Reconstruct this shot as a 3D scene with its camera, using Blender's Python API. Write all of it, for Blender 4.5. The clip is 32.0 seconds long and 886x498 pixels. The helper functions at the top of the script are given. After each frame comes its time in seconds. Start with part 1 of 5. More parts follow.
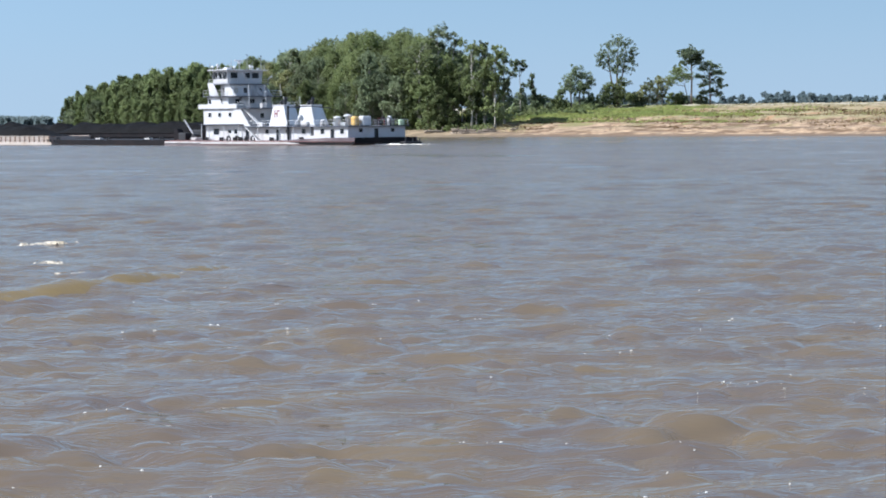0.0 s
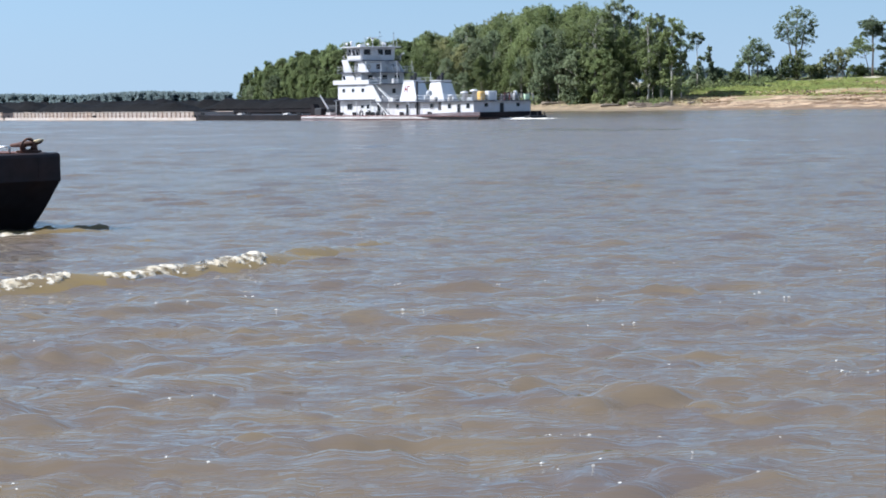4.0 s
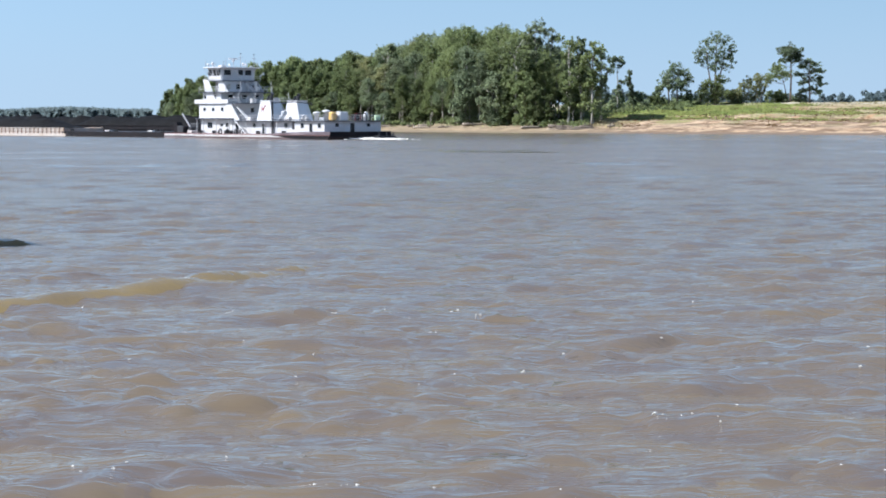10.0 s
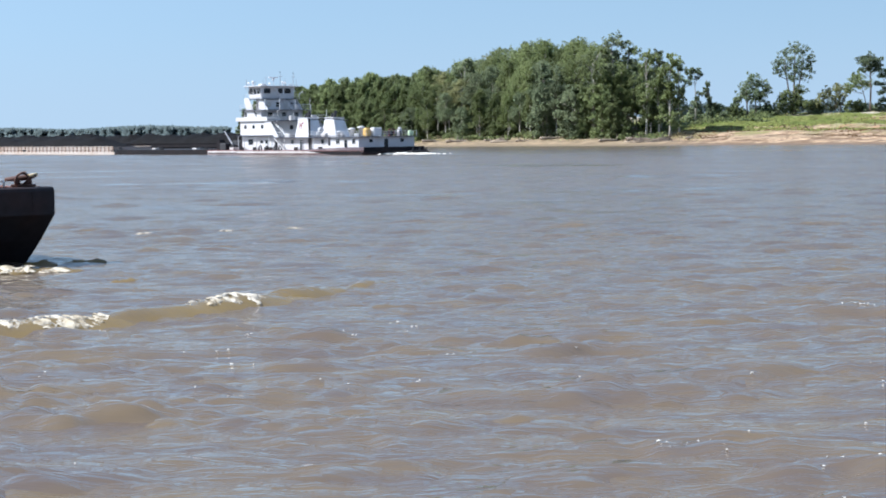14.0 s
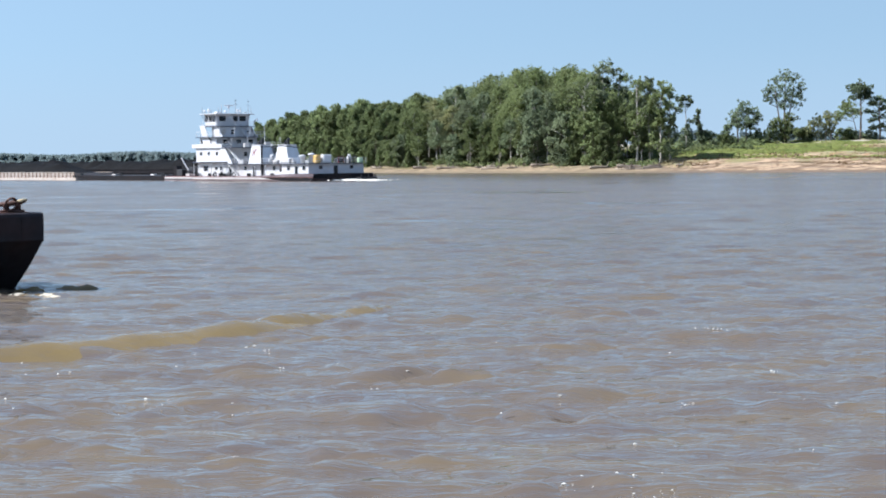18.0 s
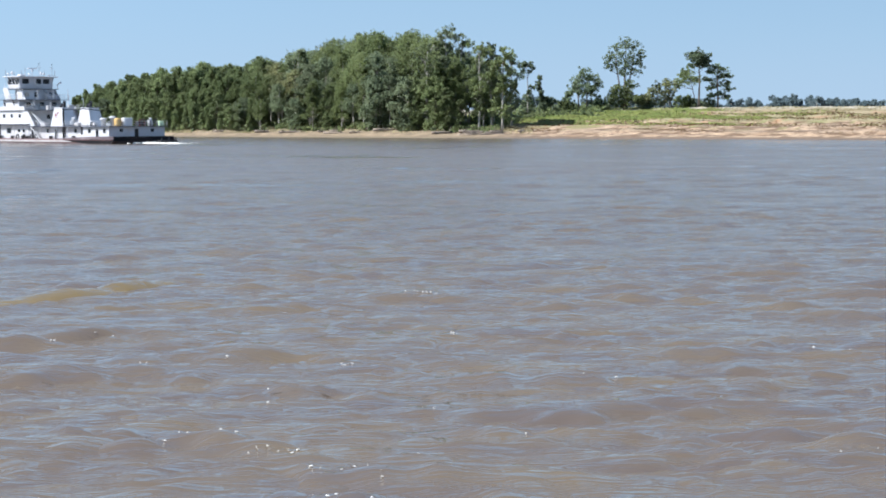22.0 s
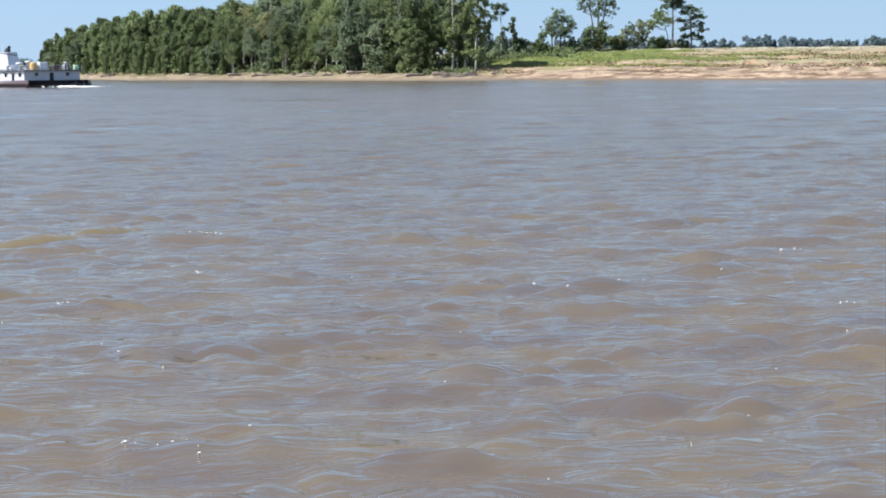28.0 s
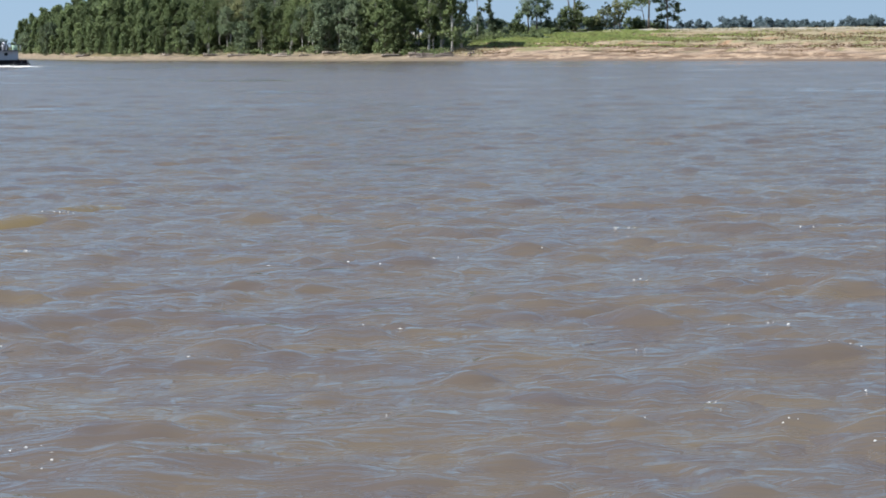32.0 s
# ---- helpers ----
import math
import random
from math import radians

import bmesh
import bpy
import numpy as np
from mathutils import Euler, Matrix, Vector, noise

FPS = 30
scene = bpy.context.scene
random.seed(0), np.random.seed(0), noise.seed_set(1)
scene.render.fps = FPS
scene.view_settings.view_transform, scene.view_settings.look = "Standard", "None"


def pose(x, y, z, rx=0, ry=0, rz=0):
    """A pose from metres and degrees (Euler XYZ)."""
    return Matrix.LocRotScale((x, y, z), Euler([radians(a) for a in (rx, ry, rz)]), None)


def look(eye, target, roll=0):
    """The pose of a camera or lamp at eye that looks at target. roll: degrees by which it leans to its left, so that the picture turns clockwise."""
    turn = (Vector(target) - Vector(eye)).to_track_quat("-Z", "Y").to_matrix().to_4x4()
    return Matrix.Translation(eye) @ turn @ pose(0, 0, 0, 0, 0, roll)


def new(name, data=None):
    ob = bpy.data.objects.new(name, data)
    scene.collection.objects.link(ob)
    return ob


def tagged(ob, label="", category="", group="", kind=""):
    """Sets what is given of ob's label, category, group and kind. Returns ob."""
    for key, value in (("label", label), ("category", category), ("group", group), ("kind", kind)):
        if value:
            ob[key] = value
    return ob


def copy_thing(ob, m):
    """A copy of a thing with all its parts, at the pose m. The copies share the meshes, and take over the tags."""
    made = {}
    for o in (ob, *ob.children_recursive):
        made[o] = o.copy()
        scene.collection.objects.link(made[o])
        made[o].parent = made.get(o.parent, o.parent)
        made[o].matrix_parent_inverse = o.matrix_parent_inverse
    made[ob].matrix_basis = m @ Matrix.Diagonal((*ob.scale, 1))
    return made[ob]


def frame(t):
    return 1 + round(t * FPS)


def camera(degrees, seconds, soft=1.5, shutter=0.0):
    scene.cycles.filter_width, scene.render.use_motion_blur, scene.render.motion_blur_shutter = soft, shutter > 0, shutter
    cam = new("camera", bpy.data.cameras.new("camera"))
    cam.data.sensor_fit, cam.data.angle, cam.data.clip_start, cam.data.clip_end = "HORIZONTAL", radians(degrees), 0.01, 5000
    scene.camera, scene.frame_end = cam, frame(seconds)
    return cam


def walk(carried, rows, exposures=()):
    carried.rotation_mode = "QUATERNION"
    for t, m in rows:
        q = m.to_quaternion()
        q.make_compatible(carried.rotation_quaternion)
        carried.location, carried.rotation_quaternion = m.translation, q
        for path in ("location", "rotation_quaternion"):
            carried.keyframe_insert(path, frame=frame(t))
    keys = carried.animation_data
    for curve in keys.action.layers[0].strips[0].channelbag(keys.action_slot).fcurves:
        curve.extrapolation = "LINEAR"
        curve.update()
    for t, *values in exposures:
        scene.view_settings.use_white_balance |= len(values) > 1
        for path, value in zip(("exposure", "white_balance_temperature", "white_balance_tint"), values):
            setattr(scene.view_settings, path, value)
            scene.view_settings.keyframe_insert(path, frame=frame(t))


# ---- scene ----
EYE_HEIGHT = 3.5
cam = camera(25.22, 32.0, soft=1.9)

# seconds, turn to the right, tilt, lean (degrees)
TURNS = (
    (0, 5.181, -3.700, -0.502), (0.5, 4.097, -3.668, -0.701), (1, 3.887, -4.381, -0.797), (1.5, 4.359, -5.165, -1.035),
    (2, 3.189, -5.630, -1.442), (2.5, 1.396, -5.173, -1.397), (3, 0.445, -4.655, -1.013), (3.5, 0.187, -4.450, -0.920),
    (5.5, -0.083, -4.199, -0.404), (6, -0.000, -3.908, -0.400), (6.5, -0.161, -3.703, -0.545), (7, 0.819, -3.717, -0.636),
    (7.5, 2.874, -3.813, -0.271), (8, 3.783, -3.723, 0.012), (8.5, 3.974, -3.705, 0.087), (9, 3.623, -3.656, 0.106),
    (9.5, 2.996, -3.691, 0.164), (10, 2.425, -3.817, 0.001), (10.5, 1.764, -3.727, -0.254), (11, 1.714, -3.733, -0.141),
    (11.5, 2.002, -3.462, -0.148), (12, 1.503, -3.214, -0.274), (12.5, 0.680, -3.218, -0.371), (13, 0.192, -3.361, -0.453),
    (13.5, 0.123, -3.437, -0.660), (14, 0.150, -3.386, -0.707), (14.5, -0.082, -3.129, -0.682), (16.5, -0.238, -2.707, -0.534),
    (17, -0.303, -2.412, -0.418), (17.5, -0.168, -2.484, -0.524), (18, 0.426, -2.620, -0.563), (18.5, 0.731, -2.694, -0.435),
    (19, 0.619, -2.796, -0.312), (19.5, 0.860, -3.028, -0.047), (20, 2.679, -2.969, 0.458), (20.5, 3.967, -2.613, 0.456),
    (21, 3.816, -2.540, 0.185), (21.5, 4.025, -2.845, -0.008), (22, 4.996, -3.666, -0.107), (22.5, 5.419, -4.164, -0.110),
    (23, 5.031, -4.199, -0.368), (23.5, 4.572, -4.143, -0.441), (24, 4.449, -4.067, -0.335), (24.5, 4.405, -3.964, -0.276),
    (25, 4.289, -3.929, -0.214), (25.5, 4.925, -4.183, -0.136), (26, 6.288, -4.584, 0.004), (26.5, 6.421, -4.736, -0.125),
    (28.5, 5.379, -5.420, -0.560), (29, 5.158, -5.264, -0.710), (29.5, 5.321, -5.116, -0.788), (30, 5.995, -4.954, -0.708),
    (30.5, 7.055, -4.999, -0.216), (31, 7.159, -5.329, -0.314), (31.5, 6.798, -5.676, -0.487), (32, 6.420, -5.896, -0.328))


def aim(turn, tilt, lean):
    a, b = radians(turn), radians(tilt)
    eye = Vector((0.0, 0.0, EYE_HEIGHT))
    way = Vector((math.sin(a) * math.cos(b), math.cos(a) * math.cos(b), math.sin(b)))
    return look(eye, eye + way * 100.0, lean)


walk(cam, [(t, aim(a, b, c)) for t, a, b, c in TURNS], exposures=((0.0, 0.70, 5725, 10), (2.0, 0.79, 5645, 10), (3.0, 0.77, 5665, 10), (7.0, 0.81, 5725, 10), (17.0, 0.84, 5745, 10), (23.0, 0.79, 5745, 10), (25.0, 0.82, 5745, 10), (26.0, 0.78, 5775, 10), (29.0, 0.88, 5745, 10), (30.0, 0.86, 5745, 10), (31.0, 0.64, 5745, 10), (32.0, 0.56, 5745, 10)))

# ---- light ----
SUN_AZIMUTH, SUN_ELEVATION = radians(-94.0), radians(46.0)
world = bpy.data.worlds.new("sky")
scene.world = world
world.use_nodes = True
sky = world.node_tree.nodes.new("ShaderNodeTexSky")
sky.sky_type, sky.sun_disc = "NISHITA", False
sky.sun_elevation, sky.sun_rotation = SUN_ELEVATION, SUN_AZIMUTH
sky.air_density, sky.dust_density, sky.ozone_density = 1.9, 0.9, 0.6
back = world.node_tree.nodes["Background"]
back.inputs["Strength"].default_value = 0.092
# the clear air keeps its blue down to the horizon
sky_co = world.node_tree.nodes.new("ShaderNodeTexCoord")
sky_map = world.node_tree.nodes.new("ShaderNodeMapping")
sky_map.inputs["Location"].default_value = (0.0, 0.0, 0.30)
world.node_tree.links.new(sky_co.outputs["Generated"], sky_map.inputs["Vector"])
world.node_tree.links.new(sky_map.outputs[0], sky.inputs["Vector"])
# thin grey-lavender haze low over the land
sky_up, haze_band, hazy = (world.node_tree.nodes.new("ShaderNode" + q) for q in ("SeparateXYZ", "MapRange", "Mix"))
haze_band.interpolation_type = "SMOOTHSTEP"
haze_band.inputs["From Min"].default_value, haze_band.inputs["From Max"].default_value = 0.0, 0.065
haze_band.inputs["To Min"].default_value, haze_band.inputs["To Max"].default_value = 0.55, 0.0
hazy.data_type = "RGBA"
hazy.inputs["B"].default_value = (3.2, 3.85, 4.55, 1)
world.node_tree.links.new(sky_co.outputs["Generated"], sky_up.inputs[0])
world.node_tree.links.new(sky_up.outputs["Z"], haze_band.inputs["Value"])
world.node_tree.links.new(haze_band.outputs[0], hazy.inputs["Factor"])
world.node_tree.links.new(sky.outputs[0], hazy.inputs["A"])
world.node_tree.links.new(hazy.outputs["Result"], back.inputs["Color"])
sun = new("sun", bpy.data.lights.new("sun", "SUN"))
sun.data.energy, sun.data.angle, sun.data.color = 5.0, radians(0.53), (1.0, 0.95, 0.87)
sun_way = Vector((math.sin(SUN_AZIMUTH) * math.cos(SUN_ELEVATION), math.cos(SUN_AZIMUTH) * math.cos(SUN_ELEVATION), math.sin(SUN_ELEVATION)))
sun.matrix_world = look(sun_way * 300.0, (0, 0, 0))


# ---- materials ----
def material(name, colour, rough=0.6, metal=0.0, grain=4.0, spread=0.25, bump=0.1, stain=None, stain_scale=0.3, stain_amount=0.5, per_object=0.0, per_island=0.0, bump_distance=0.02, stretch=(1, 1, 1)):
    """Base colour varied by fine grain and by larger stains, with relief."""
    m = bpy.data.materials.new(name)
    m.use_nodes = True
    nt = m.node_tree
    b = nt.nodes["Principled BSDF"]
    b.inputs["Roughness"].default_value, b.inputs["Metallic"].default_value = rough, metal
    co = nt.nodes.new("ShaderNodeTexCoord")
    mp = nt.nodes.new("ShaderNodeMapping")
    mp.inputs["Scale"].default_value = stretch
    nt.links.new(co.outputs["Object"], mp.inputs["Vector"])
    fine = nt.nodes.new("ShaderNodeTexNoise")
    fine.inputs["Scale"].default_value, fine.inputs["Detail"].default_value = grain, 6.0
    nt.links.new(mp.outputs[0], fine.inputs["Vector"])
    ramp = nt.nodes.new("ShaderNodeMapRange")
    ramp.inputs["From Min"].default_value, ramp.inputs["From Max"].default_value = 0.25, 0.75
    ramp.inputs["To Min"].default_value, ramp.inputs["To Max"].default_value = 1.0 - spread, 1.0 + spread
    nt.links.new(fine.outputs["Fac"], ramp.inputs["Value"])
    value = ramp.outputs[0]
    for amount, out in ((per_object, "obj"), (per_island, "isl")):
        if amount:
            if out == "obj":
                src = nt.nodes.new("ShaderNodeObjectInfo").outputs["Random"]
            else:
                src = nt.nodes.new("ShaderNodeNewGeometry").outputs["Random Per Island"]
            r2 = nt.nodes.new("ShaderNodeMapRange")
            r2.inputs["To Min"].default_value, r2.inputs["To Max"].default_value = 1.0 - amount, 1.0 + amount
            nt.links.new(src, r2.inputs["Value"])
            mul = nt.nodes.new("ShaderNodeMath")
            mul.operation = "MULTIPLY"
            nt.links.new(value, mul.inputs[0])
            nt.links.new(r2.outputs[0], mul.inputs[1])
            value = mul.outputs[0]
    base = nt.nodes.new("ShaderNodeMix")
    base.data_type = "RGBA"
    base.inputs["A"].default_value = (*colour, 1)
    base.inputs["B"].default_value = (*(stain or colour), 1)
    big = nt.nodes.new("ShaderNodeTexNoise")
    big.inputs["Scale"].default_value, big.inputs["Detail"].default_value = stain_scale, 4.0
    nt.links.new(mp.outputs[0], big.inputs["Vector"])
    r3 = nt.nodes.new("ShaderNodeMapRange")
    r3.inputs["From Min"].default_value, r3.inputs["From Max"].default_value = 0.45, 0.7
    r3.inputs["To Max"].default_value = stain_amount
    nt.links.new(big.outputs["Fac"], r3.inputs["Value"])
    nt.links.new(r3.outputs[0], base.inputs["Factor"])
    vm = nt.nodes.new("ShaderNodeVectorMath")
    vm.operation = "SCALE"
    nt.links.new(base.outputs["Result"], vm.inputs[0])
    nt.links.new(value, vm.inputs["Scale"])
    nt.links.new(vm.outputs[0], b.inputs["Base Color"])
    if bump:
        bp = nt.nodes.new("ShaderNodeBump")
        bp.inputs["Strength"].default_value, bp.inputs["Distance"].default_value = bump, bump_distance
        nt.links.new(fine.outputs["Fac"], bp.inputs["Height"])
        nt.links.new(bp.outputs[0], b.inputs["Normal"])
    return m


def leaf_material(name, a, b2, per_island=0.2):
    m = material(name, a, 0.55, 0.0, 0.25, 0.15, 0.0, b2, 0.12, 0.9, per_object=0.24, per_island=per_island)
    b = m.node_tree.nodes["Principled BSDF"]
    b.inputs["Transmission Weight"].default_value = 0.0
    b.inputs["Specular IOR Level"].default_value = 0.25
    nt = m.node_tree
    tr = nt.nodes.new("ShaderNodeBsdfTranslucent")
    mx = nt.nodes.new("ShaderNodeMixShader")
    mx.inputs[0].default_value = 0.6
    nt.links.new(b.inputs["Base Color"].links[0].from_socket, tr.inputs["Color"])
    nt.links.new(b.outputs[0], mx.inputs[1])
    nt.links.new(tr.outputs[0], mx.inputs[2])
    nt.links.new(mx.outputs[0], nt.nodes["Material Output"].inputs["Surface"])
    return m


def water_material(name, big_scale, far=False, tint=((0.107, 0.083, 0.067, 1), (0.138, 0.103, 0.063, 1))):
    m = bpy.data.materials.new(name)
    m.use_nodes = True
    nt = m.node_tree
    b = nt.nodes["Principled BSDF"]
    co = nt.nodes.new("ShaderNodeTexCoord")
    # silt scatters light from below the surface, whatever the ripples' slope; the clear skin above it mirrors the sky
    b.inputs["Specular IOR Level"].default_value, b.inputs["Roughness"].default_value = 0.0, 1.0
    b.inputs["Coat Weight"].default_value, b.inputs["Coat IOR"].default_value = 1.0, 1.38
    level, shape, lie = (nt.nodes.new("ShaderNode" + q) for q in ("CombineXYZ", "NewGeometry", "Mix"))
    level.inputs["Z"].default_value = 1.0
    lie.data_type = "VECTOR"
    lie.inputs["Factor"].default_value = 0.75
    nt.links.new(shape.outputs["Normal"], lie.inputs["A"])
    nt.links.new(level.outputs[0], lie.inputs["B"])
    nt.links.new(lie.outputs["Result"], b.inputs["Normal"])
    sep = nt.nodes.new("ShaderNodeSeparateXYZ")
    nt.links.new(co.outputs["Object"], sep.inputs[0])
    rr = nt.nodes.new("ShaderNodeMapRange")
    rr.inputs["From Min"].default_value, rr.inputs["From Max"].default_value = 25.0, 160.0
    rr.inputs["To Min"].default_value, rr.inputs["To Max"].default_value = 0.03, 0.22
    nt.links.new(sep.outputs["Y"], rr.inputs["Value"])
    smp = nt.nodes.new("ShaderNodeMapping")
    smp.inputs["Scale"].default_value = (0.5, 2.2, 1)
    nt.links.new(co.outputs["Object"], smp.inputs["Vector"])
    slick = nt.nodes.new("ShaderNodeTexNoise")
    slick.inputs["Scale"].default_value, slick.inputs["Detail"].default_value = 0.045, 6.0
    nt.links.new(smp.outputs[0], slick.inputs["Vector"])
    sr = nt.nodes.new("ShaderNodeMapRange")
    sr.inputs["From Min"].default_value, sr.inputs["From Max"].default_value = 0.40, 0.58
    sr.inputs["To Min"].default_value, sr.inputs["To Max"].default_value = 0.85, 1.12
    nt.links.new(slick.outputs["Fac"], sr.inputs["Value"])
    ro = nt.nodes.new("ShaderNodeMath")
    ro.operation = "MULTIPLY"
    nt.links.new(rr.outputs[0], ro.inputs[0])
    nt.links.new(sr.outputs[0], ro.inputs[1])
    calm_map = nt.nodes.new("ShaderNodeMapping")
    calm_map.inputs["Scale"].default_value = (0.045, 0.22, 1)
    nt.links.new(co.outputs["Object"], calm_map.inputs["Vector"])
    calm = nt.nodes.new("ShaderNodeTexNoise")
    calm.inputs["Scale"].default_value, calm.inputs["Detail"].default_value = 1.0, 2.0
    nt.links.new(calm_map.outputs[0], calm.inputs["Vector"])
    c1 = nt.nodes.new("ShaderNodeMapRange")
    c1.inputs["From Min"].default_value, c1.inputs["From Max"].default_value = 0.60, 0.66
    nt.links.new(calm.outputs["Fac"], c1.inputs["Value"])
    c2 = nt.nodes.new("ShaderNodeMapRange")
    c2.inputs["From Min"].default_value, c2.inputs["From Max"].default_value = 70.0, 130.0
    nt.links.new(sep.outputs["Y"], c2.inputs["Value"])
    streaks = nt.nodes.new("ShaderNodeMath")
    streaks.operation = "MULTIPLY"
    nt.links.new(c1.outputs[0], streaks.inputs[0])
    nt.links.new(c2.outputs[0], streaks.inputs[1])
    rough = nt.nodes.new("ShaderNodeMapRange")
    rough.inputs["To Min"].default_value, rough.inputs["To Max"].default_value = 1.0, 0.4
    nt.links.new(streaks.outputs[0], rough.inputs["Value"])
    ro2 = nt.nodes.new("ShaderNodeMath")
    ro2.operation = "MULTIPLY"
    nt.links.new(ro.outputs[0], ro2.inputs[0])
    nt.links.new(rough.outputs[0], ro2.inputs[1])
    nt.links.new(ro2.outputs[0], b.inputs["Coat Roughness"])
    cloud = nt.nodes.new("ShaderNodeTexNoise")
    cloud.inputs["Scale"].default_value, cloud.inputs["Detail"].default_value = 0.06 if far else 0.7, 4.0
    cmp = nt.nodes.new("ShaderNodeMapping")
    cmp.inputs["Scale"].default_value = (0.6, 1.2, 1)
    nt.links.new(co.outputs["Object"], cmp.inputs["Vector"])
    nt.links.new(cmp.outputs[0], cloud.inputs["Vector"])
    silt = nt.nodes.new("ShaderNodeMapRange")
    silt.inputs["From Min"].default_value, silt.inputs["From Max"].default_value = 0.36, 0.66
    nt.links.new(cloud.outputs["Fac"], silt.inputs["Value"])
    mix = nt.nodes.new("ShaderNodeMix")
    mix.data_type = "RGBA"
    mix.inputs["A"].default_value, mix.inputs["B"].default_value = tint
    nt.links.new(silt.outputs[0], mix.inputs["Factor"])
    nt.links.new(mix.outputs["Result"], b.inputs["Base Color"])
    height = None
    for scale, strength, stretch in big_scale:
        mp = nt.nodes.new("ShaderNodeMapping")
        mp.inputs["Scale"].default_value = stretch
        mp.inputs["Rotation"].default_value = (0, 0, radians(2.0))
        nt.links.new(co.outputs["Object"], mp.inputs["Vector"])
        n = nt.nodes.new("ShaderNodeTexNoise")
        n.inputs["Scale"].default_value, n.inputs["Detail"].default_value = scale, 2.5
        n.inputs["Distortion"].default_value = 0.15
        nt.links.new(mp.outputs[0], n.inputs["Vector"])
        mu = nt.nodes.new("ShaderNodeMath")
        mu.operation = "MULTIPLY"
        mu.inputs[1].default_value = strength
        nt.links.new(n.outputs["Fac"], mu.inputs[0])
        if height is None:
            height = mu.outputs[0]
        else:
            ad = nt.nodes.new("ShaderNodeMath")
            nt.links.new(height, ad.inputs[0])
            nt.links.new(mu.outputs[0], ad.inputs[1])
            height = ad.outputs[0]
    bp = nt.nodes.new("ShaderNodeBump")
    bp.inputs["Distance"].default_value = 1.0
    still = nt.nodes.new("ShaderNodeMapRange")
    still.inputs["To Min"].default_value, still.inputs["To Max"].default_value = 1.0, 0.25
    nt.links.new(streaks.outputs[0], still.inputs["Value"])
    nt.links.new(still.outputs[0], bp.inputs["Strength"])
    nt.links.new(height, bp.inputs["Height"])
    smooth_skin = nt.nodes.new("ShaderNodeMix")
    smooth_skin.data_type = "VECTOR"
    nt.links.new(still.outputs[0], smooth_skin.inputs["Factor"])
    nt.links.new(level.outputs[0], smooth_skin.inputs["A"])
    nt.links.new(bp.outputs[0], smooth_skin.inputs["B"])
    nt.links.new(smooth_skin.outputs["Result"], b.inputs["Coat Normal"])
    return m


WATER = water_material("river_water", ((1.4, 0.10, (0.5, 1.3, 1)), (3.4, 0.092, (0.42, 1.6, 1)), (9.0, 0.040, (0.32, 1.7, 1))))
WATER_FAR = water_material("river_water_far", ((0.10, 0.25, (0.35, 2.0, 1)), (0.6, 0.12, (0.5, 1.6, 1))), far=True)
# golden tint: sun glowing through the thin crests, put into the colour
CREST = water_material("sun_tinted_crest_water", ((1.5, 0.05, (0.6, 1.2, 1)), (4.0, 0.040, (0.65, 1.25, 1)), (10.0, 0.014, (0.7, 1.3, 1))), tint=((0.140, 0.099, 0.046, 1), (0.182, 0.127, 0.049, 1)))
FROTH = material("muddy_froth", (0.66, 0.59, 0.475), 0.9, 0, 14, 0.2, 0.0, (0.36, 0.28, 0.16), 3.0, 0.8)
nt = FROTH.node_tree
lace, gaps, clear, torn = (nt.nodes.new("ShaderNode" + q) for q in ("TexNoise", "MapRange", "BsdfTransparent", "MixShader"))
lace.inputs["Scale"].default_value, lace.inputs["Detail"].default_value = 5.5, 9.0
gaps.inputs["From Min"].default_value, gaps.inputs["From Max"].default_value = 0.37, 0.62
nt.links.new(nt.nodes["Texture Coordinate"].outputs["Object"], lace.inputs["Vector"])
froth_up, froth_shape, froth_lie = (nt.nodes.new("ShaderNode" + q) for q in ("CombineXYZ", "NewGeometry", "Mix"))
froth_up.inputs["X"].default_value, froth_up.inputs["Z"].default_value = -0.3, 1.0
froth_lie.data_type = "VECTOR"
froth_lie.inputs["Factor"].default_value = 0.5
nt.links.new(froth_shape.outputs["Normal"], froth_lie.inputs["A"])
nt.links.new(froth_up.outputs[0], froth_lie.inputs["B"])
nt.links.new(froth_lie.outputs["Result"], nt.nodes["Principled BSDF"].inputs["Normal"])
nt.links.new(lace.outputs["Fac"], gaps.inputs["Value"])
nt.links.new(gaps.outputs[0], torn.inputs[0])
nt.links.new(clear.outputs[0], torn.inputs[1])
nt.links.new(nt.nodes["Principled BSDF"].outputs[0], torn.inputs[2])
nt.links.new(torn.outputs[0], nt.nodes["Material Output"].inputs["Surface"])
# white of the wake's foam and of the painted sun glints
FOAM_GLINT = material("foam", (0.80, 0.77, 0.70), 0.8, 0, 9, 0.2, 0.4)
WHITE = material("white_paint", (0.57, 0.565, 0.58), 0.42, 0, 6, 0.04, 0.03, (0.46, 0.41, 0.36), 0.6, 0.4)
BLACK_HULL = material("black_hull_paint", (0.011, 0.010, 0.012), 0.75, 0, 3, 0.3, 0.15, (0.026, 0.018, 0.018), 0.5, 0.6)
BLACK_HULL.node_tree.nodes["Principled BSDF"].inputs["Specular IOR Level"].default_value = 0.15
HULL_GREY = material("weathered_hull_steel", (0.020, 0.017, 0.020), 0.65, 0, 3, 0.3, 0.15, (0.034, 0.018, 0.016), 0.8, 0.6)
HULL_GREY.node_tree.nodes["Principled BSDF"].inputs["Specular IOR Level"].default_value = 0.2
DECK_RED = material("red_deck_paint", (0.19, 0.085, 0.075), 0.65, 0, 3, 0.25, 0.1)
